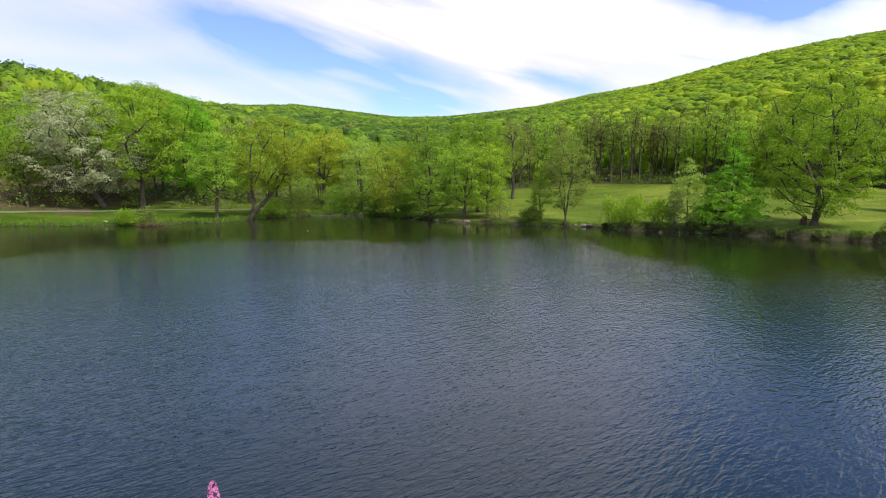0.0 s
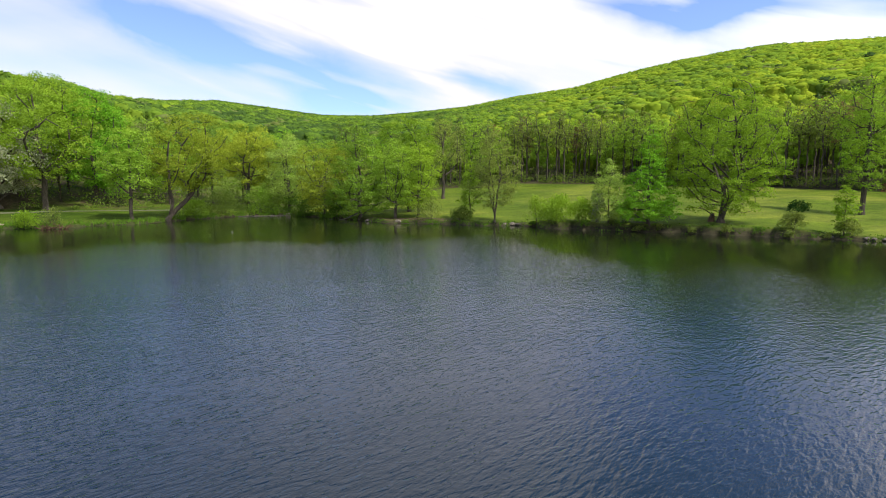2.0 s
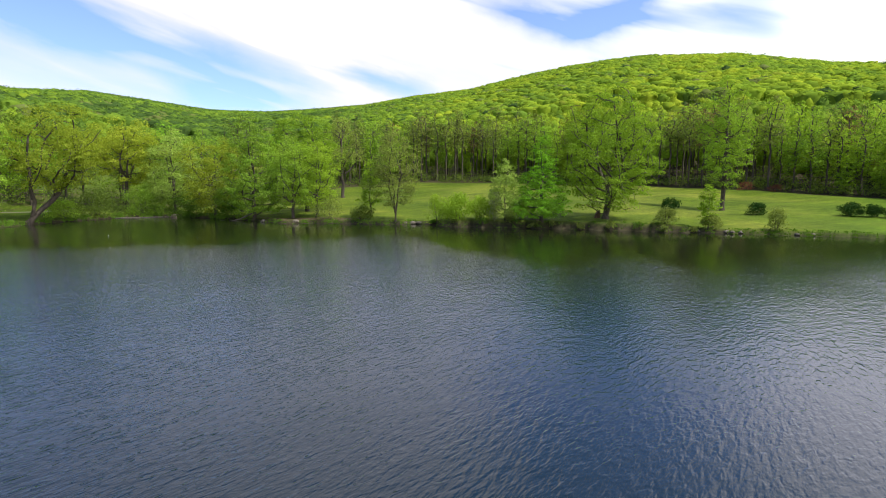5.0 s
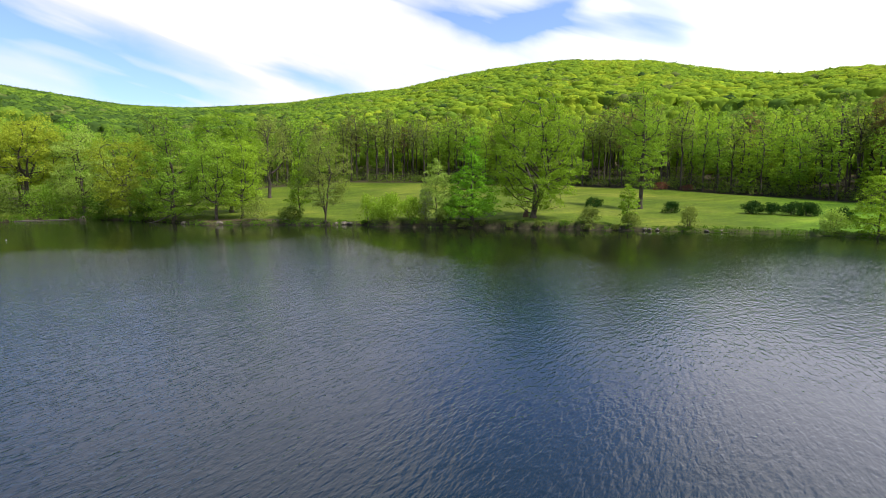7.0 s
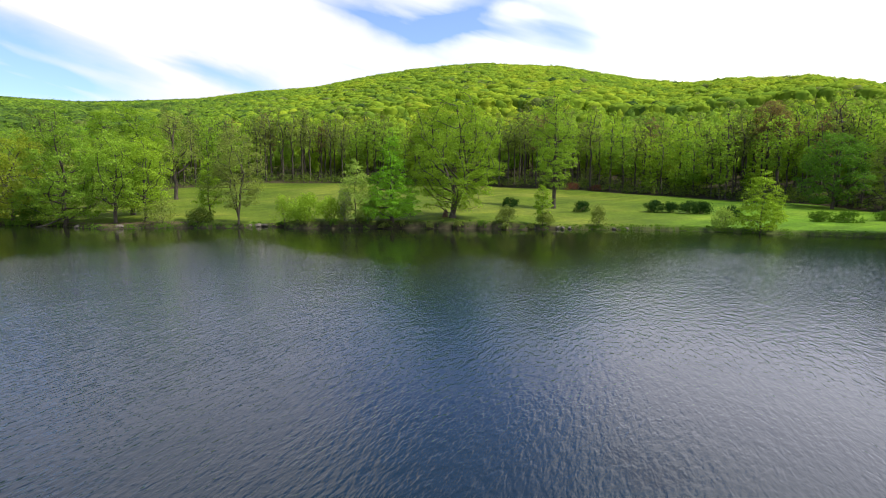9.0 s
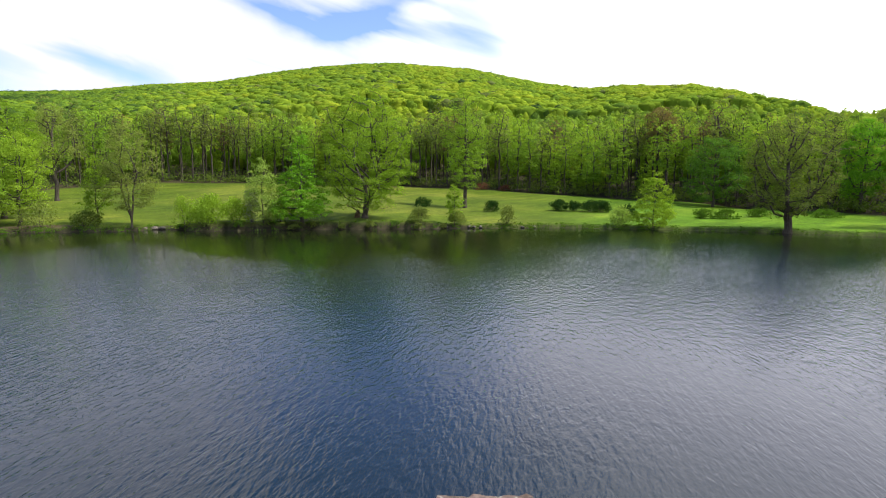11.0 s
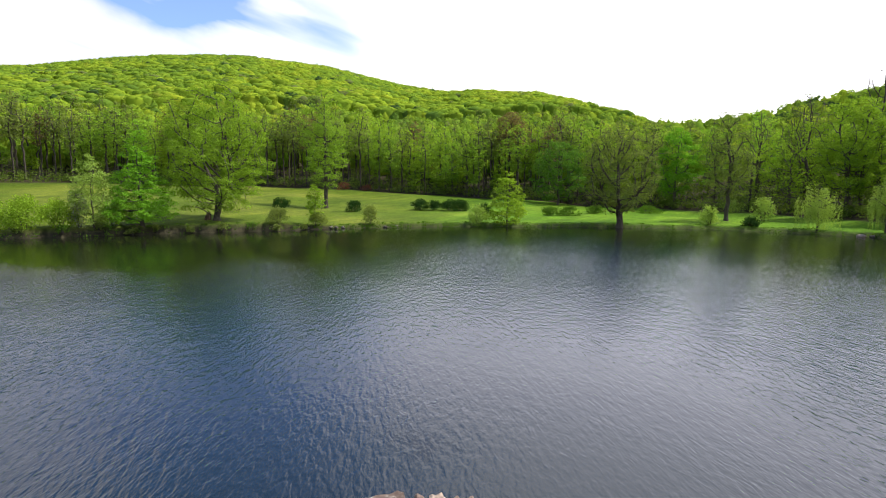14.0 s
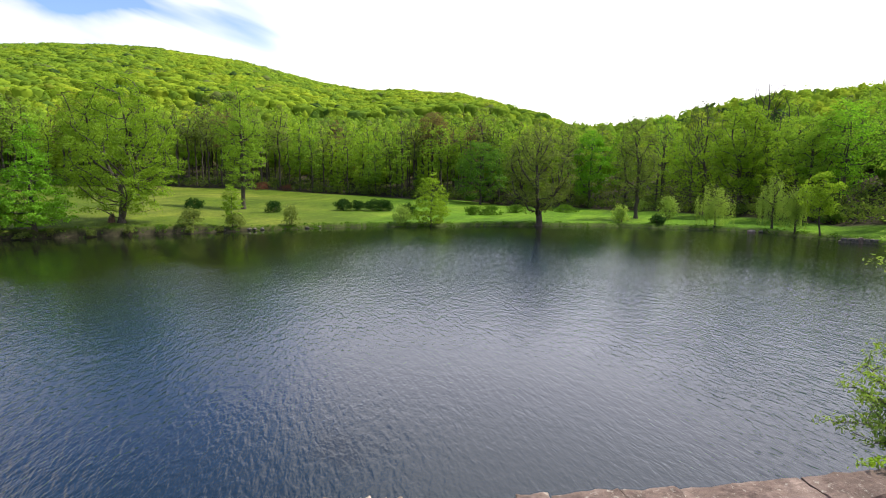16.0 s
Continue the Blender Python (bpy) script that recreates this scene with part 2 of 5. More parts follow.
def leaf_material(name, dark, mid, light, through=0.48):
    """Thin leaves: matt, and lit through from behind. Each leaf differs a little."""
    m, t = shader(name)
    geo = t.nodes.new("ShaderNodeNewGeometry")
    each = geo.outputs["Random Per Island"]
    near = lambda c, k: tuple(m_ + (c_ - m_) * k for c_, m_ in zip(c, mid))
    color = ramp(t, each, [(0.0, near(dark, 0.6)), (0.5, mid), (1.0, near(light, 0.45))])
    patch = noise_node(t, 0.35, 3.0)
    color = mix_color(t, ramp(t, patch, [(0.3, (0, 0, 0)), (0.7, (1, 1, 1))]), color, mix_color(t, 0.5, color, light), "MIX")
    info = t.nodes.new("ShaderNodeObjectInfo")
    hsv = t.nodes.new("ShaderNodeHueSaturation")
    spread = t.nodes.new("ShaderNodeMapRange")
    spread.inputs["To Min"].default_value, spread.inputs["To Max"].default_value = 0.86, 1.14
    link(t, info.outputs["Random"], spread.inputs[0])
    link(t, spread.outputs[0], hsv.inputs["Value"])
    hue = t.nodes.new("ShaderNodeMapRange")
    hue.inputs["To Min"].default_value, hue.inputs["To Max"].default_value = 0.506, 0.494
    link(t, info.outputs["Random"], hue.inputs[0])
    link(t, hue.outputs[0], hsv.inputs["Hue"])
    link(t, color, hsv.inputs["Color"])
    out = hsv.outputs[0]
    a = t.nodes.new("ShaderNodeBsdfDiffuse")
    b = t.nodes.new("ShaderNodeBsdfTranslucent")
    link(t, out, a.inputs[0])
    warm = mix_color(t, 0.7, out, (1.12, 1.1, 0.5), "MULTIPLY")
    link(t, warm, b.inputs[0])
    s = t.nodes.new("ShaderNodeMixShader")
    s.inputs[0].default_value = through
    link(t, a.outputs[0], s.inputs[1])
    link(t, b.outputs[0], s.inputs[2])
    link(t, s.outputs[0], t.nodes.new("ShaderNodeOutputMaterial").inputs[0])
    return m


def bark_material(name, dark, light):
    m, t = shader(name)
    g = noise_node(t, 3.0, 6.0, 0.6, stretch=(3, 3, 0.5))
    color = ramp(t, g, [(0.3, dark), (0.7, light)])
    finish(t, color, 0.9, bump(t, g, 0.6, 0.05), 0.2)
    return m


LEAF = {
    "lime": leaf_material("fresh_lime_leaves", (0.09, 0.15, 0.015), (0.212, 0.345, 0.03), (0.38, 0.56, 0.058)),
    "vivid": leaf_material("vivid_green_leaves", (0.0684, 0.1656, 0.0125), (0.17, 0.385, 0.0251), (0.3078, 0.5928, 0.0553)),
    "mid": leaf_material("spring_green_leaves", (0.0864, 0.1476, 0.019), (0.205, 0.35, 0.0381), (0.3819, 0.5814, 0.0701)),
    "deep": leaf_material("deep_green_leaves", (0.05, 0.115, 0.015), (0.085, 0.175, 0.02), (0.14, 0.25, 0.03), 0.4),
    "gold": leaf_material("golden_green_leaves", (0.115, 0.15, 0.017), (0.255, 0.325, 0.03), (0.41, 0.5, 0.058)),
    "olive": leaf_material("olive_budding_leaves", (0.0828, 0.1116, 0.0302), (0.175, 0.23, 0.055), (0.285, 0.3648, 0.0849)),
    "moss": leaf_material("mossy_green_leaves", (0.06, 0.105, 0.0212), (0.11, 0.175, 0.0316), (0.23, 0.31, 0.055), 0.38),
    "jade": leaf_material("blue_green_leaves", (0.06, 0.14, 0.02), (0.115, 0.245, 0.032), (0.195, 0.36, 0.05), 0.4),
    "russet": leaf_material("russet_budding_leaves", (0.12, 0.092, 0.04), (0.18, 0.142, 0.058), (0.23, 0.2, 0.08)),
    "white": leaf_material("pale_blossom", (0.09, 0.115, 0.045), (0.27, 0.31, 0.16), (0.52, 0.55, 0.38), 0.4),
    "willow": leaf_material("pale_willow_leaves", (0.2, 0.3, 0.06), (0.3, 0.43, 0.085), (0.4, 0.53, 0.12)),
    "red": leaf_material("dark_red_leaves", (0.12, 0.045, 0.032), (0.2, 0.08, 0.055), (0.27, 0.13, 0.085)),
    "dark": leaf_material("evergreen_leaves", (0.018, 0.045, 0.012), (0.03, 0.075, 0.016), (0.06, 0.12, 0.025), 0.2),
}
BARK = bark_material("grey_brown_bark", (0.038, 0.03, 0.022), (0.115, 0.097, 0.075))
BARK_PALE = bark_material("pale_grey_bark", (0.08, 0.07, 0.06), (0.2, 0.18, 0.15))


# ---- mesh helpers ----
def mesh_of(name, verts, faces_flat, sides, material, attribute=None, shade=False):
    """A mesh from arrays of corners; all its faces have the same number of sides."""
    me = bpy.data.meshes.new(name)
    verts = np.asarray(verts, np.float32)
    flat = np.asarray(faces_flat, np.int32).ravel()
    count = len(flat) // sides
    me.vertices.add(len(verts))
    me.vertices.foreach_set("co", verts.ravel())
    me.loops.add(len(flat))
    me.loops.foreach_set("vertex_index", flat)
    me.polygons.add(count)
    me.polygons.foreach_set("loop_start", np.arange(0, len(flat), sides, dtype=np.int32))
    if attribute is not None:
        for key, values in attribute.items():
            a = me.attributes.new(key, "FLOAT", "POINT")
            a.data.foreach_set("value", np.asarray(values, np.float32))
    me.update(calc_edges=True)
    me.polygons.foreach_set("use_smooth", np.full(count, shade))
    me.materials.append(material)
    return me


def part(name, bm, material, parent, label=""):
    me = bpy.data.meshes.new(name)
    bm.to_mesh(me)
    bm.free()
    me.materials.append(material)
    ob = new(name, me)
    ob.parent = parent
    return tagged(ob, label)


def grid_faces(rows, cols, wrap=False):
    i, j = np.meshgrid(np.arange(rows - 1), np.arange(cols if wrap else cols - 1), indexing="ij")
    k = (j + 1) % cols
    return np.stack([i * cols + j, i * cols + k, (i + 1) * cols + k, (i + 1) * cols + j], -1).reshape(-1, 4)


# ---- ground: one sheet from the lake's bed over the lawns and the wooded hills to the horizon ----
def ground_material():
    m, t = shader("lawn_and_woodland_floor")
    attr = t.nodes.new("ShaderNodeAttribute")
    attr.attribute_name = "litter"
    pos = t.nodes.new("ShaderNodeTexCoord").outputs["Object"]
    fine = noise_node(t, 2.2, 6.0, 0.65, pos)
    broad = noise_node(t, 0.06, 4.0, 0.6, pos)
    mow = noise_node(t, 0.25, 3.0, 0.5, pos, (0.25, 1.6, 1))
    grass = ramp(t, broad, [(0.3, (0.046, 0.07, 0.009)), (0.5, (0.07, 0.094, 0.013)), (0.66, (0.112, 0.122, 0.028))])
    grass = mix_color(t, 0.42, grass, ramp(t, mow, [(0.3, (0.3, 0.36, 0.25)), (0.7, (0.9, 0.95, 0.6))]), "OVERLAY")
    grass = mix_color(t, 0.5, grass, ramp(t, fine, [(0.25, (0.25, 0.28, 0.15)), (0.75, (0.8, 0.84, 0.5))]), "OVERLAY")
    clumpy = noise_node(t, 0.55, 5.0, 0.7, pos)
    grass = mix_color(t, 0.5, grass, ramp(t, clumpy, [(0.3, (0.28, 0.32, 0.2)), (0.7, (0.78, 0.77, 0.42))]), "OVERLAY")
    moist = t.nodes.new("ShaderNodeAttribute")
    moist.attribute_name = "fresh"
    grass = mix_color(t, moist.outputs["Fac"], grass, mix_color(t, 1.0, grass, (1.02, 1.42, 0.8), "MULTIPLY"))
    # shade lying on the left bank is painted in by darkening its grass
    bank_shade = t.nodes.new("ShaderNodeAttribute")
    bank_shade.attribute_name = "rough"
    grass = mix_color(t, bank_shade.outputs["Fac"], grass, mix_color(t, 1.0, grass, (0.55, 0.66, 0.55), "MULTIPLY"))
    leaf = ramp(t, fine, [(0.25, (0.03, 0.024, 0.013)), (0.5, (0.075, 0.057, 0.03)), (0.8, (0.15, 0.112, 0.06))])
    edge = t.nodes.new("ShaderNodeMath")
    edge.operation = "ADD"
    link(t, attr.outputs["Fac"], edge.inputs[0])
    wob = t.nodes.new("ShaderNodeMath")
    wob.operation = "MULTIPLY_ADD"
    link(t, noise_node(t, 0.4, 5.0, 0.7, pos), wob.inputs[0])
    wob.inputs[1].default_value, wob.inputs[2].default_value = 1.2, -0.6
    link(t, wob.outputs[0], edge.inputs[1])
    fac = ramp(t, edge.outputs[0], [(0.35, (0, 0, 0)), (0.65, (1, 1, 1))])
    # dark bank soil, which also paints in shade under the forest and bank lip
    soil_shade_attr = t.nodes.new("ShaderNodeAttribute")
    soil_shade_attr.attribute_name = "soil_shade"
    soil_shade = ramp(t, fine, [(0.3, (0.018, 0.017, 0.01)), (0.55, (0.045, 0.04, 0.022)), (0.8, (0.085, 0.072, 0.04))])
    color = mix_color(t, soil_shade_attr.outputs["Fac"], mix_color(t, fac, grass, leaf), soil_shade)
    finish(t, color, 0.95, bump(t, fine, 0.7, 0.12), 0.1)
    return m


def build_ground():
    b = np.concatenate([np.arange(-180, -50, 3.0), np.arange(-50, 115, 0.4), np.arange(115, 180, 3.0)])
    s = shore_at(b)
    re, rt = np.maximum(along(b, EDGE_B, EDGE_R), s + 6), along(b, TOP_B, TOP_R)
    rows = [np.maximum(s - d, 0.6) for d in (6, 3, 1.5, 0.6)] + [s + d for d in (-0.15, 0.1, 0.4, 0.8, 1.2, 2.0, 3.0)]
    rows += [s + 3 + (re - s - 3) * k for k in np.linspace(0.04, 1, 26)]
    rows += [re + (rt - re) * k for k in np.linspace(0.03, 1, 26)]
    rows += [rt * k for k in (1.05, 1.15, 1.3, 1.5, 1.8, 2.2)] + [np.full_like(b, k) for k in (1800, 2600, 4500.0)]
    v, lit, dark, fresh, rough = [], [], [], [], []
    for r in rows:
        z = ground_at(b, r)
        v.append(np.stack([r * np.sin(np.radians(b)), r * np.cos(np.radians(b)), z], 1))
        wood = smooth((r - re + 5) / 8)
        # rough: mask of the shade painted on the left bank's grass
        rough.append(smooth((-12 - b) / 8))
        fresh.append(np.clip(smooth((b - 50) / 16), 0, 1))
        left = smooth((-6 - b) / 6) * smooth((r - s - 6) / 6)
        # mask: shoreline soil with its undercut shade, and shade painted under the forest
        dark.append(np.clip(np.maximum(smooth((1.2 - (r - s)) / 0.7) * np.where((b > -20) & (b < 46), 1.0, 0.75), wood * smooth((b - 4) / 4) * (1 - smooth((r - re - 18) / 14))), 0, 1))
        # bare earth of the point and bank, mixed in as litter
        soil_shade = np.maximum(smooth(1 - np.abs(b - 26) / 10) * 0.55, smooth(1 - np.abs(b - 4) / 10) * 1.1) * smooth(1 - np.abs(r - s - 2.5) / 3.5)
        lit.append(np.clip(np.maximum.reduce([wood * (1 - 0.7 * smooth((r - re - 20) / 20)) * (1 - 0.5 * smooth((b + 34) / 5) * smooth((4 - b) / 5)), left * np.where(b < -33, 0.6, 0.22), soil_shade]), 0, 1))
    me = mesh_of("ground", np.concatenate(v), grid_faces(len(rows), len(b), True)[:, ::-1], 4, ground_material(), {"litter": np.concatenate(lit), "soil_shade": np.concatenate(dark), "fresh": np.concatenate(fresh), "rough": np.concatenate(rough)}, True)
    return tagged(new("ground", me), "mown green lawn and leaf-strewn woodland floor rising into hills", "ground", kind="structure")


build_ground()


# ---- water ----
def water_material():
    m, t = shader("rippled_lake_water")
    pos = t.nodes.new("ShaderNodeTexCoord").outputs["Object"]

    def calc(op, a, b, c=None):
        n = t.nodes.new("ShaderNodeMath")
        n.operation = op
        for socket, value in zip(n.inputs, (a, b, c)):
            if value is None:
                continue
            if isinstance(value, (int, float)):
                socket.default_value = value
            else:
                link(t, value, socket)
        return n.outputs[0]

    def train(turn, long, across, distort=0.0):
        """Ripples whose crests run at a bearing: length of the crests and spacing, in metres."""
        mp = t.nodes.new("ShaderNodeMapping")
        mp.inputs["Rotation"].default_value = (0, 0, radians(turn))
        link(t, pos, mp.inputs[0])
        sc = t.nodes.new("ShaderNodeMapping")
        sc.inputs["Scale"].default_value = (1 / across, 1 / long, 1)
        link(t, mp.outputs[0], sc.inputs[0])
        n = t.nodes.new("ShaderNodeTexNoise")
        n.inputs["Scale"].default_value, n.inputs["Detail"].default_value = 1.0, 1.5
        n.inputs["Roughness"].default_value, n.inputs["Distortion"].default_value = 0.5, distort
        link(t, sc.outputs[0], n.inputs["Vector"])
        return n.outputs["Fac"]

    gust = noise_node(t, 0.05, 4.0, 0.6, pos, (0.8, 1.4, 1))
    pick = ramp(t, noise_node(t, 0.06, 3.0, 0.5, pos), [(0.35, (0, 0, 0)), (0.65, (1, 1, 1))])
    one, two = train(46, 0.55, 0.15, 0.6), train(61, 0.45, 0.14, 0.6)
    main = calc("ADD", calc("MULTIPLY", one, calc("MULTIPLY_ADD", pick, 0.6, 0.4)), calc("MULTIPLY", two, calc("MULTIPLY_ADD", pick, -0.6, 1.0)))
    swell = train(54, 1.2, 0.42, 0.5)
    chop = train(52, 0.15, 0.065, 0.3)
    total = calc("MULTIPLY_ADD", main, 0.033, calc("MULTIPLY_ADD", chop, 0.0085, calc("MULTIPLY", swell, 0.02)))
    # painted tint: blue for reflected sky, green-brown for reflected trees, over the water's own
    deep = t.nodes.new("ShaderNodeAttribute")
    deep.attribute_name = "depth"
    wind = t.nodes.new("ShaderNodeAttribute")
    wind.attribute_name = "open"
    strength = calc("MULTIPLY", calc("MAXIMUM", calc("MULTIPLY_ADD", gust, 2.0, 0.0), 0.45), calc("MULTIPLY_ADD", wind.outputs["Fac"], 0.92, 0.08))
    total = calc("MULTIPLY", total, strength)
    normal = bump(t, total, 1.0, 1.0)
    p = finish(t, mix_color(t, deep.outputs["Fac"], (0.009, 0.0125, 0.0045), (0.001, 0.0145, 0.041)), 0.03, normal, 0.5)
    p.inputs["IOR"].default_value = 1.36
    return m


def build_water():
    b = np.arange(-180, 180, 3.0)
    rings = [np.full_like(b, k) for k in (0.3, 4, 6, 9, 12, 16, 20, 26, 32, 38, 42, 46, 50, 53, 56, 59, 62, 65, 68, 71, 75, 80, 85, 90, 95, 100, 115, 130.0)]
    v = np.concatenate([np.stack([r * np.sin(np.radians(b)), r * np.cos(np.radians(b)), 0 * r], 1) for r in rings])
    s = shore_at(b)
    reach = 62 - 19 * smooth((b - 11) / 19) * smooth((56 - b) / 14) + 5 * smooth((b - 52) / 8) - 14 * smooth((b - 82) / 10)
    line = np.minimum(s - 5, reach + 3.5 * np.sin(b * 0.21) + 2.5 * np.sin(b * 0.53 + 1))
    # depth also draws where the painted reflections change from trees to sky
    depth = np.concatenate([smooth((line + 3 - r) / 34) * (0.4 + 0.6 * smooth((r - 3) / 24)) for r in rings])
    # the far bank shelters the water, less so where the lawn lies open
    near = 0.7 + 0.2 * smooth((46 - b) / 16)
    breeze = np.concatenate([smooth((line - r + 5) / (13 + 27 * smooth((b - 42) / 10))) * (near + (1 - near) * smooth((r - 6) / 20) + (0.45 + 0.25 * smooth((b - 42) / 12)) * smooth((r - 24) / 22)) * (1 - 0.35 * np.exp(-((b - 78) / 14) ** 2) * smooth((26 - r) / 14)) for r in rings])
    breeze = np.maximum(breeze, np.tile(0.14 + 0.18 * smooth((b - 46) / 12) * smooth((112 - b) / 10), len(rings)))
    breeze = np.maximum(breeze, np.concatenate([0.62 * smooth((b - 42) / 10) * smooth((112 - b) / 8) * smooth((s - 1 - r) / 7) for r in rings]))
    me = mesh_of("lake_water", v, grid_faces(len(rings), len(b), True)[:, ::-1], 4, water_material(), {"depth": depth, "open": breeze})
    return tagged(new("lake_water", me), "dark blue lake water with small wind ripples", "lake", kind="structure")


build_water()


# ---- trees ----
def tubes(lines, sides=5):
    """Tapered limbs. lines: (points, radii) along each limb."""
    vs, fs, base = [], [], 0
    for pts, rad in lines:
        pts, rad = np.asarray(pts, float), np.asarray(rad, float)
        n = len(pts)
        d = np.gradient(pts, axis=0)
        d /= np.linalg.norm(d, axis=1, keepdims=True) + 1e-9
        ref = np.where(np.abs(d[:, 2:3]) > 0.9, np.array([[1.0, 0, 0]]), np.array([[0, 0, 1.0]]))
        u = np.cross(d, ref)
        u /= np.linalg.norm(u, axis=1, keepdims=True) + 1e-9
        w = np.cross(d, u)
        a = np.arange(sides) * 2 * np.pi / sides
        ring = pts[:, None] + rad[:, None, None] * (np.cos(a)[None, :, None] * u[:, None] + np.sin(a)[None, :, None] * w[:, None])
        vs.append(ring.reshape(-1, 3))
        fs.append(grid_faces(n, sides, True) + base)
        base += n * sides
    return np.concatenate(vs), np.concatenate(fs)


def leaves(centres, normals, size, rng, slim=0.6):
    """One pointed, slightly folded leaf spray for each centre."""
    n = len(centres)
    normals = normals / (np.linalg.norm(normals, axis=1, keepdims=True) + 1e-9)
    ref = rng.normal(size=(n, 3))
    u = np.cross(normals, ref)
    u /= np.linalg.norm(u, axis=1, keepdims=True) + 1e-9
    w = np.cross(normals, u)
    s = (size * rng.uniform(0.6, 1.35, n))[:, None]
    fold = normals * s * 0.16
    v = np.stack([centres - u * s * 0.5, centres - w * s * 0.5 * slim + fold, centres + u * s * 0.5, centres + w * s * 0.5 * slim + fold], 1).reshape(-1, 3)
    return v, np.arange(4 * n).reshape(-1, 4)


def crown_radius(shape, h):
    """Half-width of the crown, 0 to 1, at height h from its foot to its top."""
    h = np.clip(h, 0, 1)
    if shape == "cone":
        return np.clip(1.08 * (1 - h) ** 0.6 * np.clip(0.55 + 3 * h, 0, 1), 0.14, 1)
    if shape == "spire":
        return np.clip(1.05 * (1 - h) ** 0.95 * np.clip(0.6 + 4 * h, 0, 1), 0.04, 1)
    if shape == "dome":
        return np.clip(np.sqrt(np.clip(1 - np.abs(2 * (h - 0.46)) ** 2.6, 0, 1)), 0.08, 1)
    if shape == "vase":
        return np.clip(0.35 + 0.75 * np.sin(np.pi * np.clip(h * 0.62 + 0.22, 0, 1)) ** 1.5, 0, 1) * np.clip((1 - h) * 5, 0.25, 1)
    if shape == "tall":
        return np.clip(np.sin(np.pi * (0.12 + 0.86 * h)) ** 0.7, 0.12, 1)
    return np.clip(np.sqrt(np.clip(1 - (1.9 * (h - 0.47)) ** 2, 0, 1)), 0.1, 1)


def crown_points(rng, count, high, wide, low, shape, axis):
    """Places of the leaf clumps: an uneven, lobed crown with gaps, denser towards its outside."""
    lobes = rng.uniform(0, 6.28, 4)
    h = rng.uniform(0.0, 1.0, count * 12)
    h = h[rng.uniform(size=len(h)) < np.maximum(crown_radius(shape, h) - 0.03, 0) ** 1.4]
    a, q = rng.uniform(0, 6.28, len(h)), np.sqrt(rng.uniform(0.1, 1, len(h)))
    bulge = 0.93 + 0.13 * np.sin(2 * a + lobes[0] + 4 * h) + 0.11 * np.sin(3 * a + lobes[1] - 7 * h) + 0.09 * np.sin(5 * a + lobes[2] + 11 * h)
    r = wide * crown_radius(shape, h) * q * bulge
    z = low + h * (high - low) * (1 + 0.05 * np.sin(2 * a + lobes[3]))
    p = np.stack([r * np.cos(a) + np.interp(z, axis[:, 2], axis[:, 0]), r * np.sin(a) + np.interp(z, axis[:, 2], axis[:, 1]), z], 1)
    for hole in p[rng.integers(0, len(p), 9)]:
        gone = np.linalg.norm((p - hole) / np.array([1, 1, 0.8]), axis=1) < wide * rng.uniform(0.13, 0.26)
        if (~gone).sum() > count:
            p = p[~gone]
    return p[:count]


def grow(rng, nodes, parents, goals, step, near):
    """Let limbs grow from the trunk's nodes towards the clumps, forking where they part."""
    nodes, parents = list(nodes), list(parents)
    best, who = np.full(len(goals), 1e9), np.zeros(len(goals), int)
    alive, fresh = np.ones(len(goals), bool), list(range(len(nodes)))
    forks = {}
    for _ in range(90):
        if fresh:
            at = np.array([nodes[k] for k in fresh])
            d = np.linalg.norm(goals[:, None] - at[None], axis=2)
            k = d.argmin(1)
            dist = d[np.arange(len(goals)), k]
            nearer = dist < best
            best, who = np.where(nearer, dist, best), np.where(nearer, np.array(fresh)[k], who)
        alive &= best > near
        if not alive.any():
            break
        fresh = []
        for k in np.unique(who[alive]):
            pull = goals[alive & (who == k)] - nodes[k]
            pull = (pull / np.linalg.norm(pull, axis=1, keepdims=True)).sum(0)
            pull = pull / (np.linalg.norm(pull) + 1e-6) + rng.normal(0, 0.16, 3) + np.array([0, 0, 0.1])
            if forks.get(k, 0) > 2:
                alive[(who == k) & alive] = False
                continue
            forks[k] = forks.get(k, 0) + 1
            nodes.append(nodes[k] + pull / np.linalg.norm(pull) * step)
            parents.append(int(k))
            fresh.append(len(nodes) - 1)
    return np.array(nodes), np.array(parents)


def limbs_of(nodes, parents, base, least):
    """Tapered chains of limbs: each limb is as stout as all that it carries."""
    n = len(nodes)
    load, kids = np.zeros(n), [[] for _ in range(n)]
    for k in range(n - 1, -1, -1):
        load[k] = load[k] if load[k] > 0 else 1.0
        if parents[k] >= 0:
            load[parents[k]] += load[k]
            kids[parents[k]].append(k)
    rad = np.maximum(base * (load / load[0]) ** 0.46, least)
    chains, todo = [], [(0, -1)]
    while todo:
        k, come = todo.pop()
        line, size = ([nodes[come]], [rad[k]]) if come >= 0 else ([], [])
        while True:
            line.append(nodes[k])
            size.append(rad[k])
            if not kids[k]:
                break
            order = sorted(kids[k], key=lambda c: -load[c])
            todo += [(c, k) for c in order[1:]]
            k = order[0]
        if len(line) > 5:
            keep = sorted({0, 1, len(line) - 1, *range(1, len(line), 2)})
            line, size = [line[i] for i in keep], [size[i] for i in keep]
        if len(line) > 1:
            size[-1] *= 0.6
            chains.append((np.array(line), np.array(size)))
    return chains


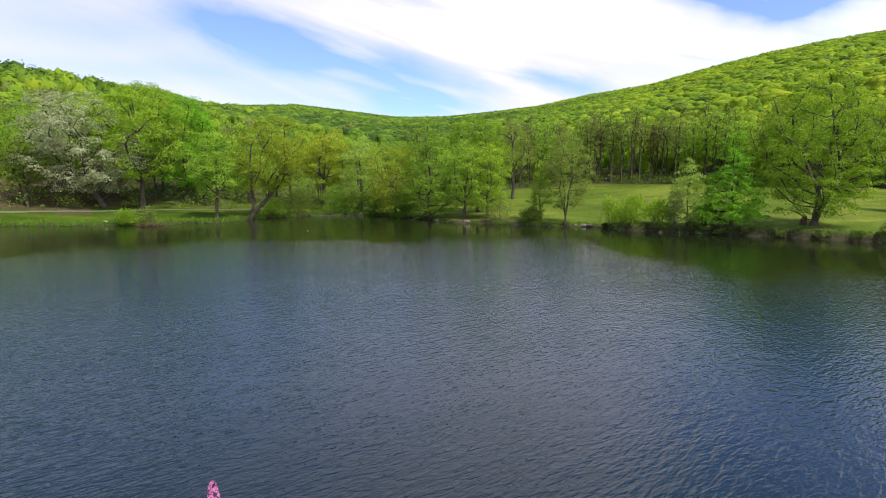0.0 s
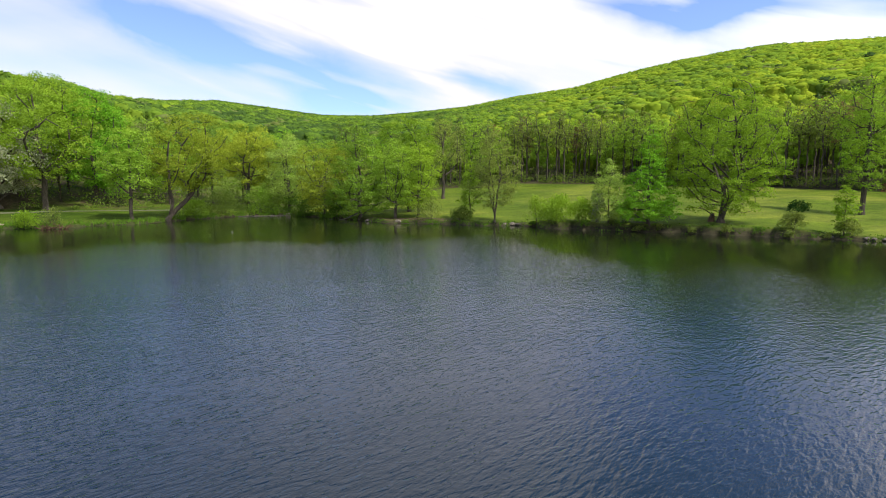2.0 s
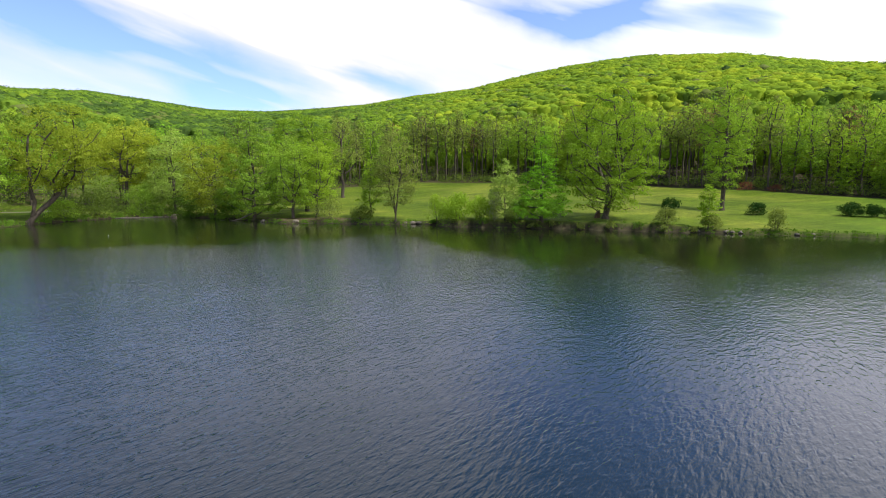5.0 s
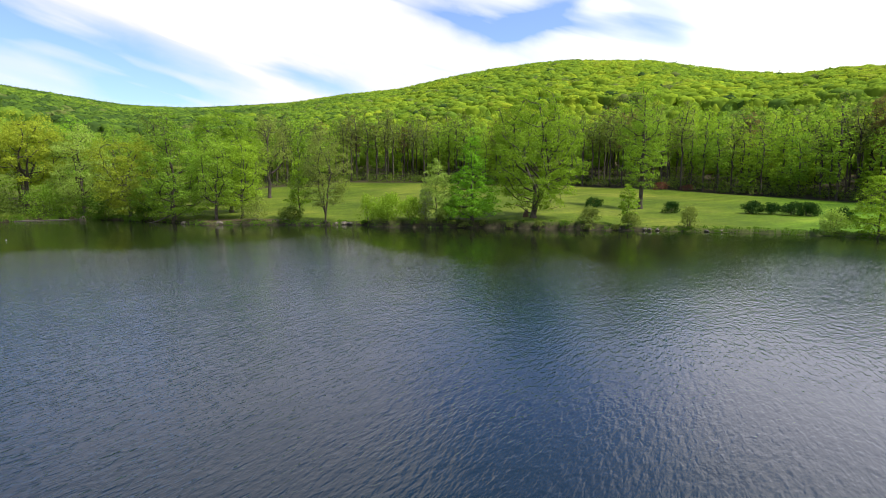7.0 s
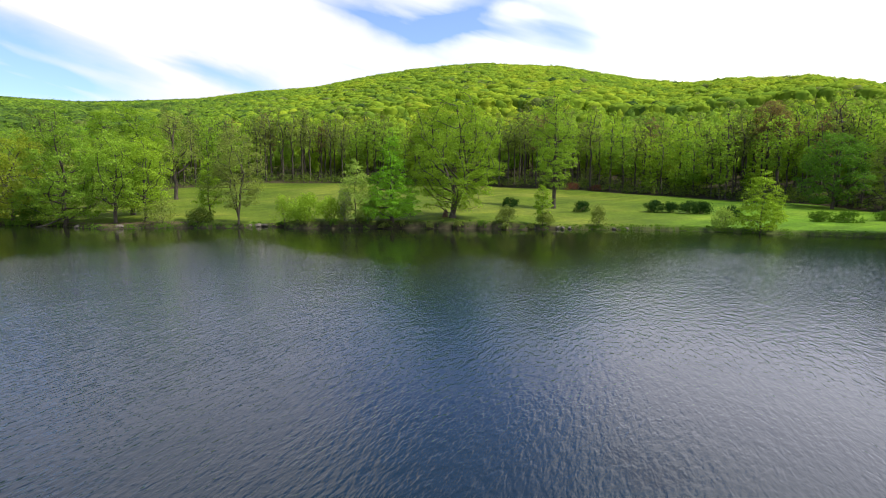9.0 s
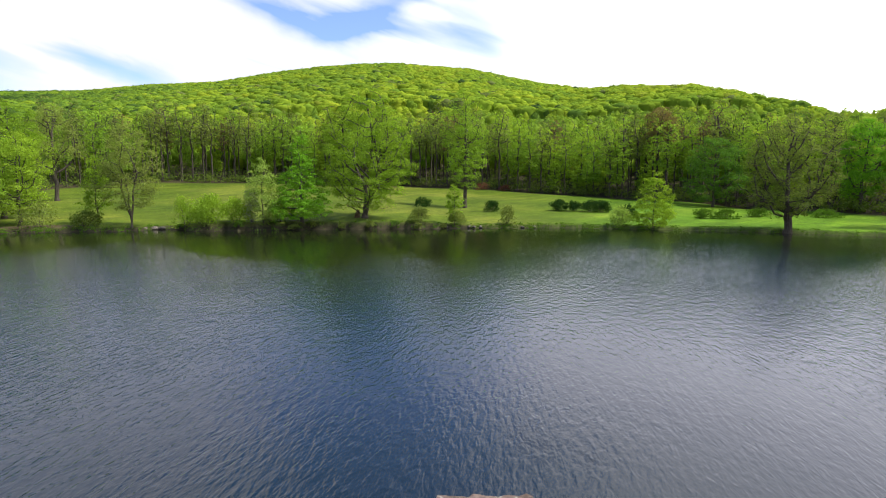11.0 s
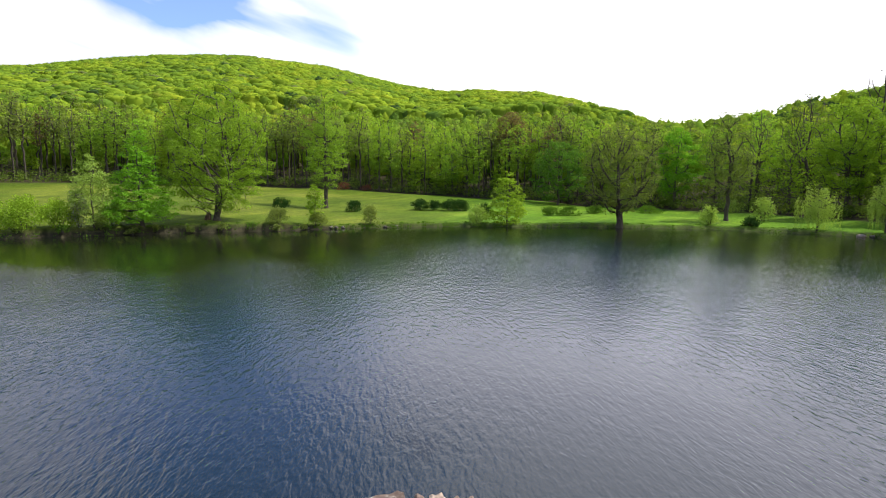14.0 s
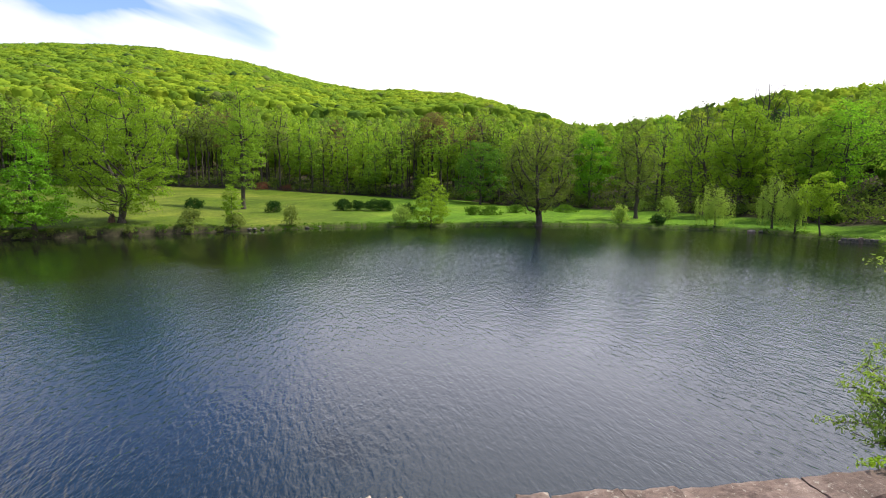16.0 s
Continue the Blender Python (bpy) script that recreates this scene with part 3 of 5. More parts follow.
def tree_meshes(seed, high, wide, foot, shape, sprays, size, bark, leaf, stems=1, lean=0.0, clumps=100, droop=0.0, girth=0.02, tight=1.0, sides=6, fork=0.3, spread=0.35):
    """Trunk and crown of a tree: high and wide (half-width) in metres; foot: where the crown begins and fork: where the trunk parts, as shares of its height."""
    rng = np.random.default_rng(seed)
    low = foot * high
    step = max(0.45, high / 26)
    nodes, parents = [np.array([0, 0, -0.25])], [-1]
    top = max(fork, 0.06) * high
    f = np.linspace(0, 1, 12)
    axis = np.stack([lean * high * f ** 0.7 * (1 - 0.35 * f), 0 * f, f * high], 1)
    for k in range(stems):
        last, side = 0, 2.4 * k + rng.uniform(0, 6.28)
        stand = 0.0 if stems == 1 else spread * wide
        tall = max(top, high * (0.3 if stems > 1 else 0.0)) * rng.uniform(0.85, 1.1)
        for z in np.arange(step * 0.9, tall + 0.01, step * 0.9):
            out = stand * max(z / tall - 0.08, 0) ** 1.2
            x = np.interp(z, axis[:, 2], axis[:, 0])
            nodes.append(np.array([x + out * math.cos(side), out * math.sin(side), z]) + rng.normal(0, 0.006 * high, 3) * min(z / tall * 2, 1))
            parents.append(last)
            last = len(nodes) - 1
    goals = crown_points(rng, int(clumps * 1.4), high * 0.97, wide * 0.93, low, shape, axis)
    nodes, parents = grow(rng, nodes, parents, goals, step, step * 0.85)
    lines = limbs_of(nodes, parents, girth * high * (1.0 if stems == 1 else 1.15), 0.012)
    lines[0][1][0] *= 1.45
    room = math.pi * wide ** 2 * float(np.mean(crown_radius(shape, np.linspace(0, 1, 20)) ** 2)) * (high - low)
    puff = 0.72 * (room / len(goals)) ** (1 / 3) * (0.6 + 0.4 * tight)
    pick = rng.integers(0, len(goals), sprays)
    ball = rng.normal(size=(sprays, 3))
    ball /= np.linalg.norm(ball, axis=1, keepdims=True)
    ball[:, 2] = np.where(ball[:, 2] < -0.45, -ball[:, 2], ball[:, 2])
    ball *= rng.uniform(0.2, 1, (sprays, 1)) ** 0.5
    girdle = (puff * rng.uniform(0.6, 1.35, len(goals)))[pick][:, None]
    spray = ball * girdle * np.array([1, 1, 0.66])
    if droop > 0:
        spray[:, 2] = -rng.uniform(0, 1, sprays) * droop * high * rng.uniform(0.4, 1.3, len(goals))[pick] + spray[:, 2] * 0.4
        spray[:, :2] *= 0.42
    at = goals[pick] + spray
    at[:, 2] = np.maximum(at[:, 2], min(0.35, low * 0.5 + 0.2))
    middle = np.array([0, 0, low + 0.4 * (high - low)])
    outward = (at - middle) / np.array([wide, wide, 0.5 * (high - low)])
    facing = ball * 1.2 + outward * 0.35 + rng.normal(size=(sprays, 3)) * 0.3 + np.array([0, 0, 0.3])
    if droop > 0:
        facing[:, 2] *= 0.3
    big, small = [c for c in lines if c[1][0] > 0.06], [c for c in lines if c[1][0] <= 0.06]
    tv, tf = tubes(big or lines, sides)
    if small and big:
        v2, f2 = tubes(small, 3)
        tv, tf = np.concatenate([tv, v2]), np.concatenate([tf, f2 + len(tv)])
    lv, lf = leaves(at, facing, size, rng, 0.62 if droop == 0 else 0.35)
    return mesh_of("trunk", tv, tf, 4, bark, shade=True), mesh_of("crown", lv, lf, 4, leaf)


def tree(name, label, b, r, meshes, group="", category="tree", turn=0.0, scale=1.0, drop=0.0):
    x, y, z = spot(b, r)
    ob = new(name)
    ob.matrix_basis = pose(x, y, z - drop, 0, 0, turn - b) @ Matrix.Scale(scale, 4)
    ob.scale = (scale, scale, scale)
    for key, me in zip(("trunk", "crown"), meshes):
        p = new(key, me)
        p.parent = ob
    return tagged(ob, label, category, group)


# ---- single trees round the lake ----
def lone(name, label, b, r, high, wide, foot, shape, leaf, sprays, size, seed, bark=BARK, **more):
    return tree(name, label, b, r, tree_meshes(seed, high * 1.04, wide, foot, shape, int(sprays * 2.35), size * 0.68, bark, LEAF[leaf], **more), "trees round the lake")


lone("blossoming_tree", "large old tree covered in pale blossom on the bank", -32.07, 116.1, 20.5, 10.2, 0.12, "dome", "white", 12500, 0.46, 11, clumps=210, tight=0.7, lean=-0.3, girth=0.025)
lone("slender_tree", "slender dark-trunked tree on brown leaf litter", -37.55, 116, 11.0, 3.2, 0.3, "round", "olive", 1600, 0.4, 12)
lone("broadleaf_tree", "tall spreading tree in fresh green leaf", -29.0, 114.5, 23.2, 9.2, 0.2, "dome", "lime", 11000, 0.46, 13, clumps=130, tight=0.8)
lone("broadleaf_tree", "tall tree in bright green leaf behind the path", -25.3, 122, 20.5, 7.2, 0.15, "round", "vivid", 7500, 0.5, 14, clumps=90)
lone("slender_tree", "slim waterside tree in light green leaf", -22.67, 99.1, 14.2, 4.6, 0.22, "round", "mid", 4200, 0.4, 15)
lone("leaning_tree", "leaning waterside tree with golden young leaves", -19.81, 101.5, 17.9, 7.2, 0.26, "round", "gold", 6500, 0.42, 16, stems=2, lean=0.4, clumps=90, girth=0.022)
lone("broadleaf_tree", "rounded tree with yellow-green leaves above shrubs", -12.49, 117.7, 16.9, 7.3, 0.3, "round", "gold", 6500, 0.45, 17, clumps=85)
lone("broadleaf_tree", "light green tree crowded over the water", -8.56, 115, 15.0, 6.2, 0.1, "dome", "willow", 6500, 0.38, 18, clumps=160)
lone("broadleaf_tree", "dense tree leaning over the dark inlet", -5.02, 103.5, 13.2, 6.2, 0.04, "dome", "gold", 6500, 0.38, 19, clumps=160)
lone("maple_tree", "dense green maple branching close to the ground", -1.43, 94.7, 16.7, 7.2, 0.05, "cone", "mid", 9000, 0.36, 20, clumps=300, tight=0.65)
lone("broadleaf_tree", "tall lime-green tree behind the point", 3.7, 100, 17.6, 6.0, 0.1, "dome", "lime", 10500, 0.36, 21, clumps=240)
lone("broadleaf_tree", "slim young tree in grey-green leaf on the point", 2.29, 89.7, 12.8, 4.4, 0.12, "dome", "mid", 5200, 0.3, 22, clumps=180)
lone("broadleaf_tree", "small bright green tree on the point", 4.68, 90.1, 12.6, 4.4, 0.1, "dome", "lime", 5200, 0.3, 23, clumps=180)
lone("open_crowned_tree", "open tree with dark limbs and thin new leaves on the lawn", 7.32, 121.9, 17.4, 5.2, 0.28, "vase", "olive", 2600, 0.42, 24, girth=0.022)
lone("sapling", "thin young tree with light leaves by the shore", 10.16, 86.2, 9.2, 2.4, 0.2, "cone", "lime", 1500, 0.3, 25, girth=0.012)
lone("multi_stemmed_tree", "several-stemmed tree with olive buds at the water", 12.77, 82.1, 13.4, 4.2, 0.16, "dome", "olive", 5600, 0.26, 26, stems=3, girth=0.012, clumps=220, tight=0.8, fork=0.55, spread=0.32)
lone("blossoming_tree", "small pale tree with white blossom beside the water", 24.35, 75.6, 8.2, 2.7, 0.06, "tall", "willow", 2300, 0.28, 27, girth=0.012)
lone("broadleaf_tree", "vivid green pyramidal tree on the bank", 28.13, 74.9, 12.4, 4.5, 0.03, "spire", "vivid", 7500, 0.29, 28, clumps=330, tight=0.85, fork=0.6)
lone("sycamore_tree", "great spreading tree with forked pale trunk at the shore", 34.56, 78.8, 18.4, 7.9, 0.06, "dome", "lime", 17500, 0.31, 29, bark=BARK, stems=3, clumps=460, girth=0.024, tight=0.5, fork=0.2, spread=0.3)
lone("tall_tree", "tall airy tree with a dark trunk on the lawn", 45.12, 99.8, 21.6, 4.4, 0.16, "tall", "mid", 6000, 0.32, 30, girth=0.017, clumps=260, tight=0.85, fork=0.6)
lone("sapling", "young leafy sapling at the water's edge", 44.01, 74.7, 5.7, 1.3, 0.1, "tall", "lime", 1100, 0.26, 31, girth=0.012)
lone("young_tree", "small pale green layered tree by the shore", 64.09, 77.1, 7.4, 3.6, 0.03, "cone", "lime", 3900, 0.27, 32, girth=0.016, clumps=240, fork=0.7, tight=0.5)
lone("broadleaf_tree", "dense dark green tree in front of the forest", 69.29, 119.7, 14.2, 6.4, 0.06, "dome", "jade", 7500, 0.38, 33, clumps=200, tight=0.8)
lone("oak_tree", "dark oak with a stout trunk and olive buds", 75.41, 79.2, 13.8, 5.5, 0.13, "dome", "olive", 9500, 0.28, 34, girth=0.034, clumps=330, fork=0.13, tight=0.6)
lone("broadleaf_tree", "bright green tree at the forest's edge", 80.44, 115.4, 15.4, 4.2, 0.12, "round", "vivid", 5000, 0.4, 35)
lone("open_crowned_tree", "brownish budding tree with a straight trunk", 85.01, 90.2, 15.5, 3.9, 0.2, "tall", "olive", 3800, 0.32, 36, clumps=130)
lone("budding_tree", "tall red-brown budding tree in the forest", 64.2, 143, 20.5, 5.0, 0.4, "tall", "russet", 3200, 0.45, 41, girth=0.014)
lone("willow_tree", "small weeping willow on the grass", 92.14, 80.1, 6.3, 2.9, 0.4, "cone", "willow", 2600, 0.28, 37, droop=0.45, fork=0.45, clumps=70)
lone("willow_tree", "pale weeping willow near the shore", 96.78, 78.4, 6.9, 2.5, 0.4, "cone", "willow", 2600, 0.28, 38, droop=0.45, fork=0.45, clumps=70)
lone("willow_tree", "small light willow leaning by the water", 98.56, 75.5, 5.4, 1.6, 0.5, "round", "willow", 1800, 0.28, 39, droop=0.55, fork=0.45, clumps=40)
lone("young_tree", "lime-green young tree at the shore", 100.44, 73.4, 6.8, 2.2, 0.28, "round", "lime", 2200, 0.27, 40, lean=-0.08, clumps=120, girth=0.014)


for b, r, high, seed in ((87.3, 113, 17.0, 42), (91.0, 108, 18.5, 43), (96.0, 104, 20.5, 44)):
    lone("bare_tree", "tall bare-twigged tree rising from the forest", b, r, high, 4.2, 0.4, "dome", "russet", 14, 0.2, seed, clumps=300, girth=0.013, tight=0.3, fork=0.5)
lone("tall_tree", "tall rounded tree in fresh yellow-green leaf", 94.0, 100, 17.5, 5.4, 0.16, "dome", "lime", 8500, 0.34, 47, clumps=220, tight=0.75)
lone("tall_tree", "tall dark-trunked tree with airy green leaf", 99.5, 92, 14.0, 4.6, 0.3, "dome", "mid", 6200, 0.32, 48, clumps=110, tight=0.7)


# ---- shrubs ----
def shrub_meshes(seed, high, wide, leaf, sprays, size, loose=0.3):
    rng = np.random.default_rng(seed)
    lines, tips = [], []
    for i in range(9):
        a, q = i * 2.4 + rng.uniform(0, 0.6), rng.uniform(0.15, 0.85)
        end = np.array([wide * q * math.cos(a), wide * q * math.sin(a), high * (1 - 0.55 * q * q) * rng.uniform(0.75, 1)])
        f = np.linspace(0, 1, 5)[:, None]
        line = np.array([0.08 * wide * math.cos(a), 0.08 * wide * math.sin(a), -0.15]) * (1 - f) + end * f + np.array([0, 0, 0.12 * high]) * np.sin(np.pi * f)
        lines.append((line, 0.03 * (1 - 0.85 * f[:, 0])))
        tips.append(end)
    k = 34
    a, q, h = rng.uniform(0, 6.28, k), np.sqrt(rng.uniform(0, 1, k)), rng.uniform(0.12, 0.95, k)
    dome = np.sqrt(np.clip(1 - h * h, 0.05, 1))
    centres = np.concatenate([np.array(tips), np.stack([wide * 0.85 * q * dome * np.cos(a), wide * 0.85 * q * dome * np.sin(a), h * high * 0.9], 1)])
    pick = rng.integers(0, len(centres), sprays)
    ball = rng.normal(size=(sprays, 3))
    ball /= np.linalg.norm(ball, axis=1, keepdims=True)
    ball *= rng.uniform(0.1, 1, (sprays, 1)) ** 0.5
    at = centres[pick] + ball * np.array([wide, wide, high * 0.8]) * loose
    at[:, 2] = np.maximum(at[:, 2], 0.08)
    facing = ball + rng.normal(size=(sprays, 3)) * 0.6 + np.array([0, 0, 0.4])
    tv, tf = tubes(lines, 5)
    lv, lf = leaves(at, facing, size, rng)
    return mesh_of("woody_base", tv, tf, 4, BARK, shade=True), mesh_of("foliage", lv, lf, 4, leaf)


def shrub(name, label, b, r, high, wide, leaf, sprays, seed, size=0.24, loose=0.3):
    x, y, z = spot(b, r)
    ob = new(name)
    ob.matrix_basis = pose(x, y, z - 0.05, 0, 0, seed * 37 % 360)
    for key, me in zip(("woody_base", "foliage"), shrub_meshes(seed, high, wide, LEAF[leaf], sprays, size, loose)):
        new(key, me).parent = ob
    return tagged(ob, label, "shrub", "shrubs round the lake")


for row in (
    ("bush", "bright lime bush on the grassy bank", -30.4, 94.5, 2.3, 1.9, "lime", 1500, 50),
    ("bush", "thin olive bush on the grassy bank", -28.6, 93, 2.6, 1.5, "olive", 500, 51),
    ("bush", "broad green thicket at the water's edge", -14.8, 111.0, 4.6, 4.4, "moss", 3800, 52),
    ("bush", "tall green thicket at the inlet", -11.2, 113.6, 5.6, 4.2, "mid", 3800, 53),
    ("bush", "dark thicket hanging over the inlet", -7.0, 108.5, 4.4, 4.6, "deep", 3600, 54),
    ("bush", "green thicket below the leaning tree", -17.4, 106.5, 3.2, 3.2, "mid", 2400, 55),
    ("bush", "dark low thicket on the inlet's bank", -3.6, 99.0, 3.4, 3.4, "deep", 2600, 56),
    ("bush", "grey-olive twiggy bush by the water", 5.87, 85.8, 3.8, 2.4, "olive", 900, 57),
    ("bush", "dark rounded bush by the water", 9.18, 84.8, 2.3, 2.2, "moss", 1600, 58),
    ("bush", "leaning twiggy bush at the shore", 17.3, 79.3, 4.3, 2.2, "lime", 1300, 59),
    ("bush", "lime-green bush on the shore", 19.4, 77.9, 3.7, 3.0, "lime", 3200, 60),
    ("bush", "lime-green low bush on the shore", 21.8, 77.0, 3.1, 2.6, "lime", 2400, 61),
    ("bush", "green bush under the pyramidal tree", 25.9, 76.2, 2.8, 1.8, "mid", 1300, 62),
    ("bush", "yellowish rounded bush at the shore", 40.3, 74.4, 2.0, 1.8, "olive", 1200, 63),
    ("bush", "small olive bush at the sapling's foot", 44.3, 75.0, 1.7, 1.6, "olive", 900, 64),
    ("bush", "thin olive bush on the bank", 49.6, 76.8, 2.7, 1.5, "olive", 900, 65),
    ("bush", "clipped dark evergreen shrub on the lawn", 40.6, 95.8, 1.8, 1.7, "dark", 1300, 66),
    ("bush", "clipped dark evergreen shrub on the lawn", 48.0, 94.0, 1.8, 1.7, "dark", 1300, 67),
    ("bush", "clipped dark evergreen shrub on the lawn", 54.85, 98.1, 2.0, 1.8, "dark", 1500, 68),
    ("bush", "clipped dark evergreen shrub on the lawn", 56.35, 97.8, 1.8, 1.7, "dark", 1300, 69),
    ("bush", "clipped dark evergreen shrub on the lawn", 58.0, 96.8, 2.0, 1.9, "dark", 1400, 70),
    ("bush", "clipped dark evergreen shrub on the lawn", 59.2, 96.3, 2.1, 1.8, "dark", 1400, 71),
    ("bush", "dark evergreen shrub beside the layered tree", 61.6, 92.0, 1.9, 1.6, "dark", 1200, 72),
    ("bush", "pale green bush at the shore", 61.0, 78.6, 2.5, 1.9, "willow", 1300, 73),
    ("bush", "low green shrub in a row", 68.6, 92.6, 1.5, 1.9, "deep", 1000, 74),
    ("bush", "low green shrub in a row", 70.4, 93.0, 1.5, 2.1, "deep", 1000, 75),
    ("bush", "low green shrub in a row", 73.1, 97.8, 1.4, 2.3, "deep", 900, 76),
    ("bush", "low green shrub in a row", 78.1, 102.6, 1.4, 2.6, "deep", 900, 77),
    ("bush", "pale rounded bush on the bank", 83.6, 82.8, 2.6, 1.4, "willow", 1100, 78),
    ("bush", "low dark evergreen shrub near the water", 87.1, 81.6, 1.2, 1.3, "dark", 900, 79),
    ("bush", "pale loose bush on the grass", 88.0, 91.2, 3.6, 2.0, "willow", 1200, 80),
    ("bush", "pale loose bush before the forest", 85.6, 108.0, 2.0, 2.6, "willow", 900, 81),
    ("bush", "low dark bush before the forest", 101.2, 86.0, 2.2, 2.0, "deep", 1000, 82),
    ("bush", "low red-leaved shrub at the forest's edge", 46.9, 143.0, 1.9, 2.4, "red", 700, 84),
    ("bush", "low red-leaved shrub at the forest's edge", 49.3, 143.5, 1.6, 2.0, "red", 600, 85),
    ("bush", "white-flowering bush beside the water", 23.3, 76.4, 4.6, 1.5, "white", 900, 83),
):
    shrub(*row)
edge = np.random.default_rng(77)
for k, b in enumerate(np.arange(16.6, 44, 2.6)):
    b = float(b + edge.uniform(-0.4, 0.4))
    shrub("weed_clump", "low brown-green weed clump overhanging the bank", b, float(shore_at(b)) + edge.uniform(0.1, 0.7), edge.uniform(0.4, 1.2), edge.uniform(0.6, 1.5), str(edge.choice(["olive", "olive", "russet", "deep"])), 260, 90 + k, 0.2)


# ---- things along the shore ----
def stone_material(name, dark, mid, light, spots=(0.4, 0.36, 0.29)):
    m, t = shader(name)
    pos = t.nodes.new("ShaderNodeTexCoord").outputs["Object"]
    broad, fine = noise_node(t, 4.0, 5.0, 0.6, pos), noise_node(t, 34.0, 5.0, 0.7, pos)
    color = ramp(t, broad, [(0.25, dark), (0.5, mid), (0.75, light)])
    color = mix_color(t, 0.55, color, ramp(t, fine, [(0.25, (0.25, 0.25, 0.25)), (0.75, (0.8, 0.8, 0.8))]), "OVERLAY")
    lichen = ramp(t, noise_node(t, 19.0, 4.0, 0.6, pos), [(0.58, (0, 0, 0)), (0.72, (1, 1, 1))])
    color = mix_color(t, lichen, color, spots)
    info = t.nodes.new("ShaderNodeObjectInfo")
    hsv = t.nodes.new("ShaderNodeHueSaturation")
    span = t.nodes.new("ShaderNodeMapRange")
    span.inputs["To Min"].default_value, span.inputs["To Max"].default_value = 0.9, 1.1
    link(t, info.outputs["Random"], span.inputs[0])
    link(t, span.outputs[0], hsv.inputs["Value"])
    link(t, color, hsv.inputs["Color"])
    finish(t, hsv.outputs[0], 0.9, bump(t, fine, 0.8, 0.02), 0.25)
    return m


STONE = stone_material("red_brown_fieldstone", (0.075, 0.052, 0.04), (0.155, 0.108, 0.085), (0.27, 0.2, 0.16))
STONE_PALE = stone_material("pale_fieldstone", (0.2, 0.14, 0.1), (0.33, 0.25, 0.19), (0.45, 0.37, 0.3))
STONE_GREY = stone_material("grey_shore_stone", (0.05, 0.043, 0.034), (0.11, 0.095, 0.075), (0.2, 0.175, 0.14))


def rough_block(sx, sy, sz, seed, cuts=3, wear=0.12, chip=0.0):
    """A hewn stone: a box with worn corners and uneven faces, standing on its base."""
    bm = bmesh.new()
    bmesh.ops.create_cube(bm, size=1.0)
    bmesh.ops.subdivide_edges(bm, edges=bm.edges[:], cuts=cuts, use_grid_fill=True)
    shift = Vector((seed * 3.7, seed * 1.9, seed * 0.7))
    for v in bm.verts:
        c = v.co.copy()
        long = max(abs(c.x), abs(c.y), abs(c.z))
        round_off = 1 - wear * max(0.0, c.length / long - 1.0)
        p = Vector((c.x * sx, c.y * sy, c.z * sz)) * round_off
        p += noise.noise_vector(p * 5 + shift) * 0.06 * min(sx, sy, sz) + noise.noise_vector(p * 14 + shift) * 0.05 * min(sx, sy, sz)
        p += noise.noise_vector(p * 7 + shift) * chip + noise.noise_vector(p * 21 + shift) * chip * 0.5
        v.co = p + Vector((0, 0, sz / 2))
    return bm


def boulder(rx, ry, rz, seed, fine=2):
    bm = bmesh.new()
    bmesh.ops.create_icosphere(bm, subdivisions=fine, radius=1.0)
    shift = Vector((seed * 2.3, seed * 5.1, seed))
    for v in bm.verts:
        k = 1 + 0.3 * noise.noise(v.co * 1.4 + shift) + 0.12 * noise.noise(v.co * 4 + shift)
        v.co = Vector((v.co.x * rx, v.co.y * ry, max(v.co.z, -0.55) * rz)) * k
    return bm


def solo(name, label, category, bm, material, m, group=""):
    me = bpy.data.meshes.new(name)
    bm.to_mesh(me)
    bm.free()
    me.materials.append(material)
    ob = new(name, me)
    ob.matrix_basis = m
    return tagged(ob, label, category, group)


def sticks(name, label, category, lines, material, m):
    v, f = tubes(lines, 6)
    ob = new(name, mesh_of(name, v, f, 4, material, shade=True))
    ob.matrix_basis = m
    return tagged(ob, label, category)


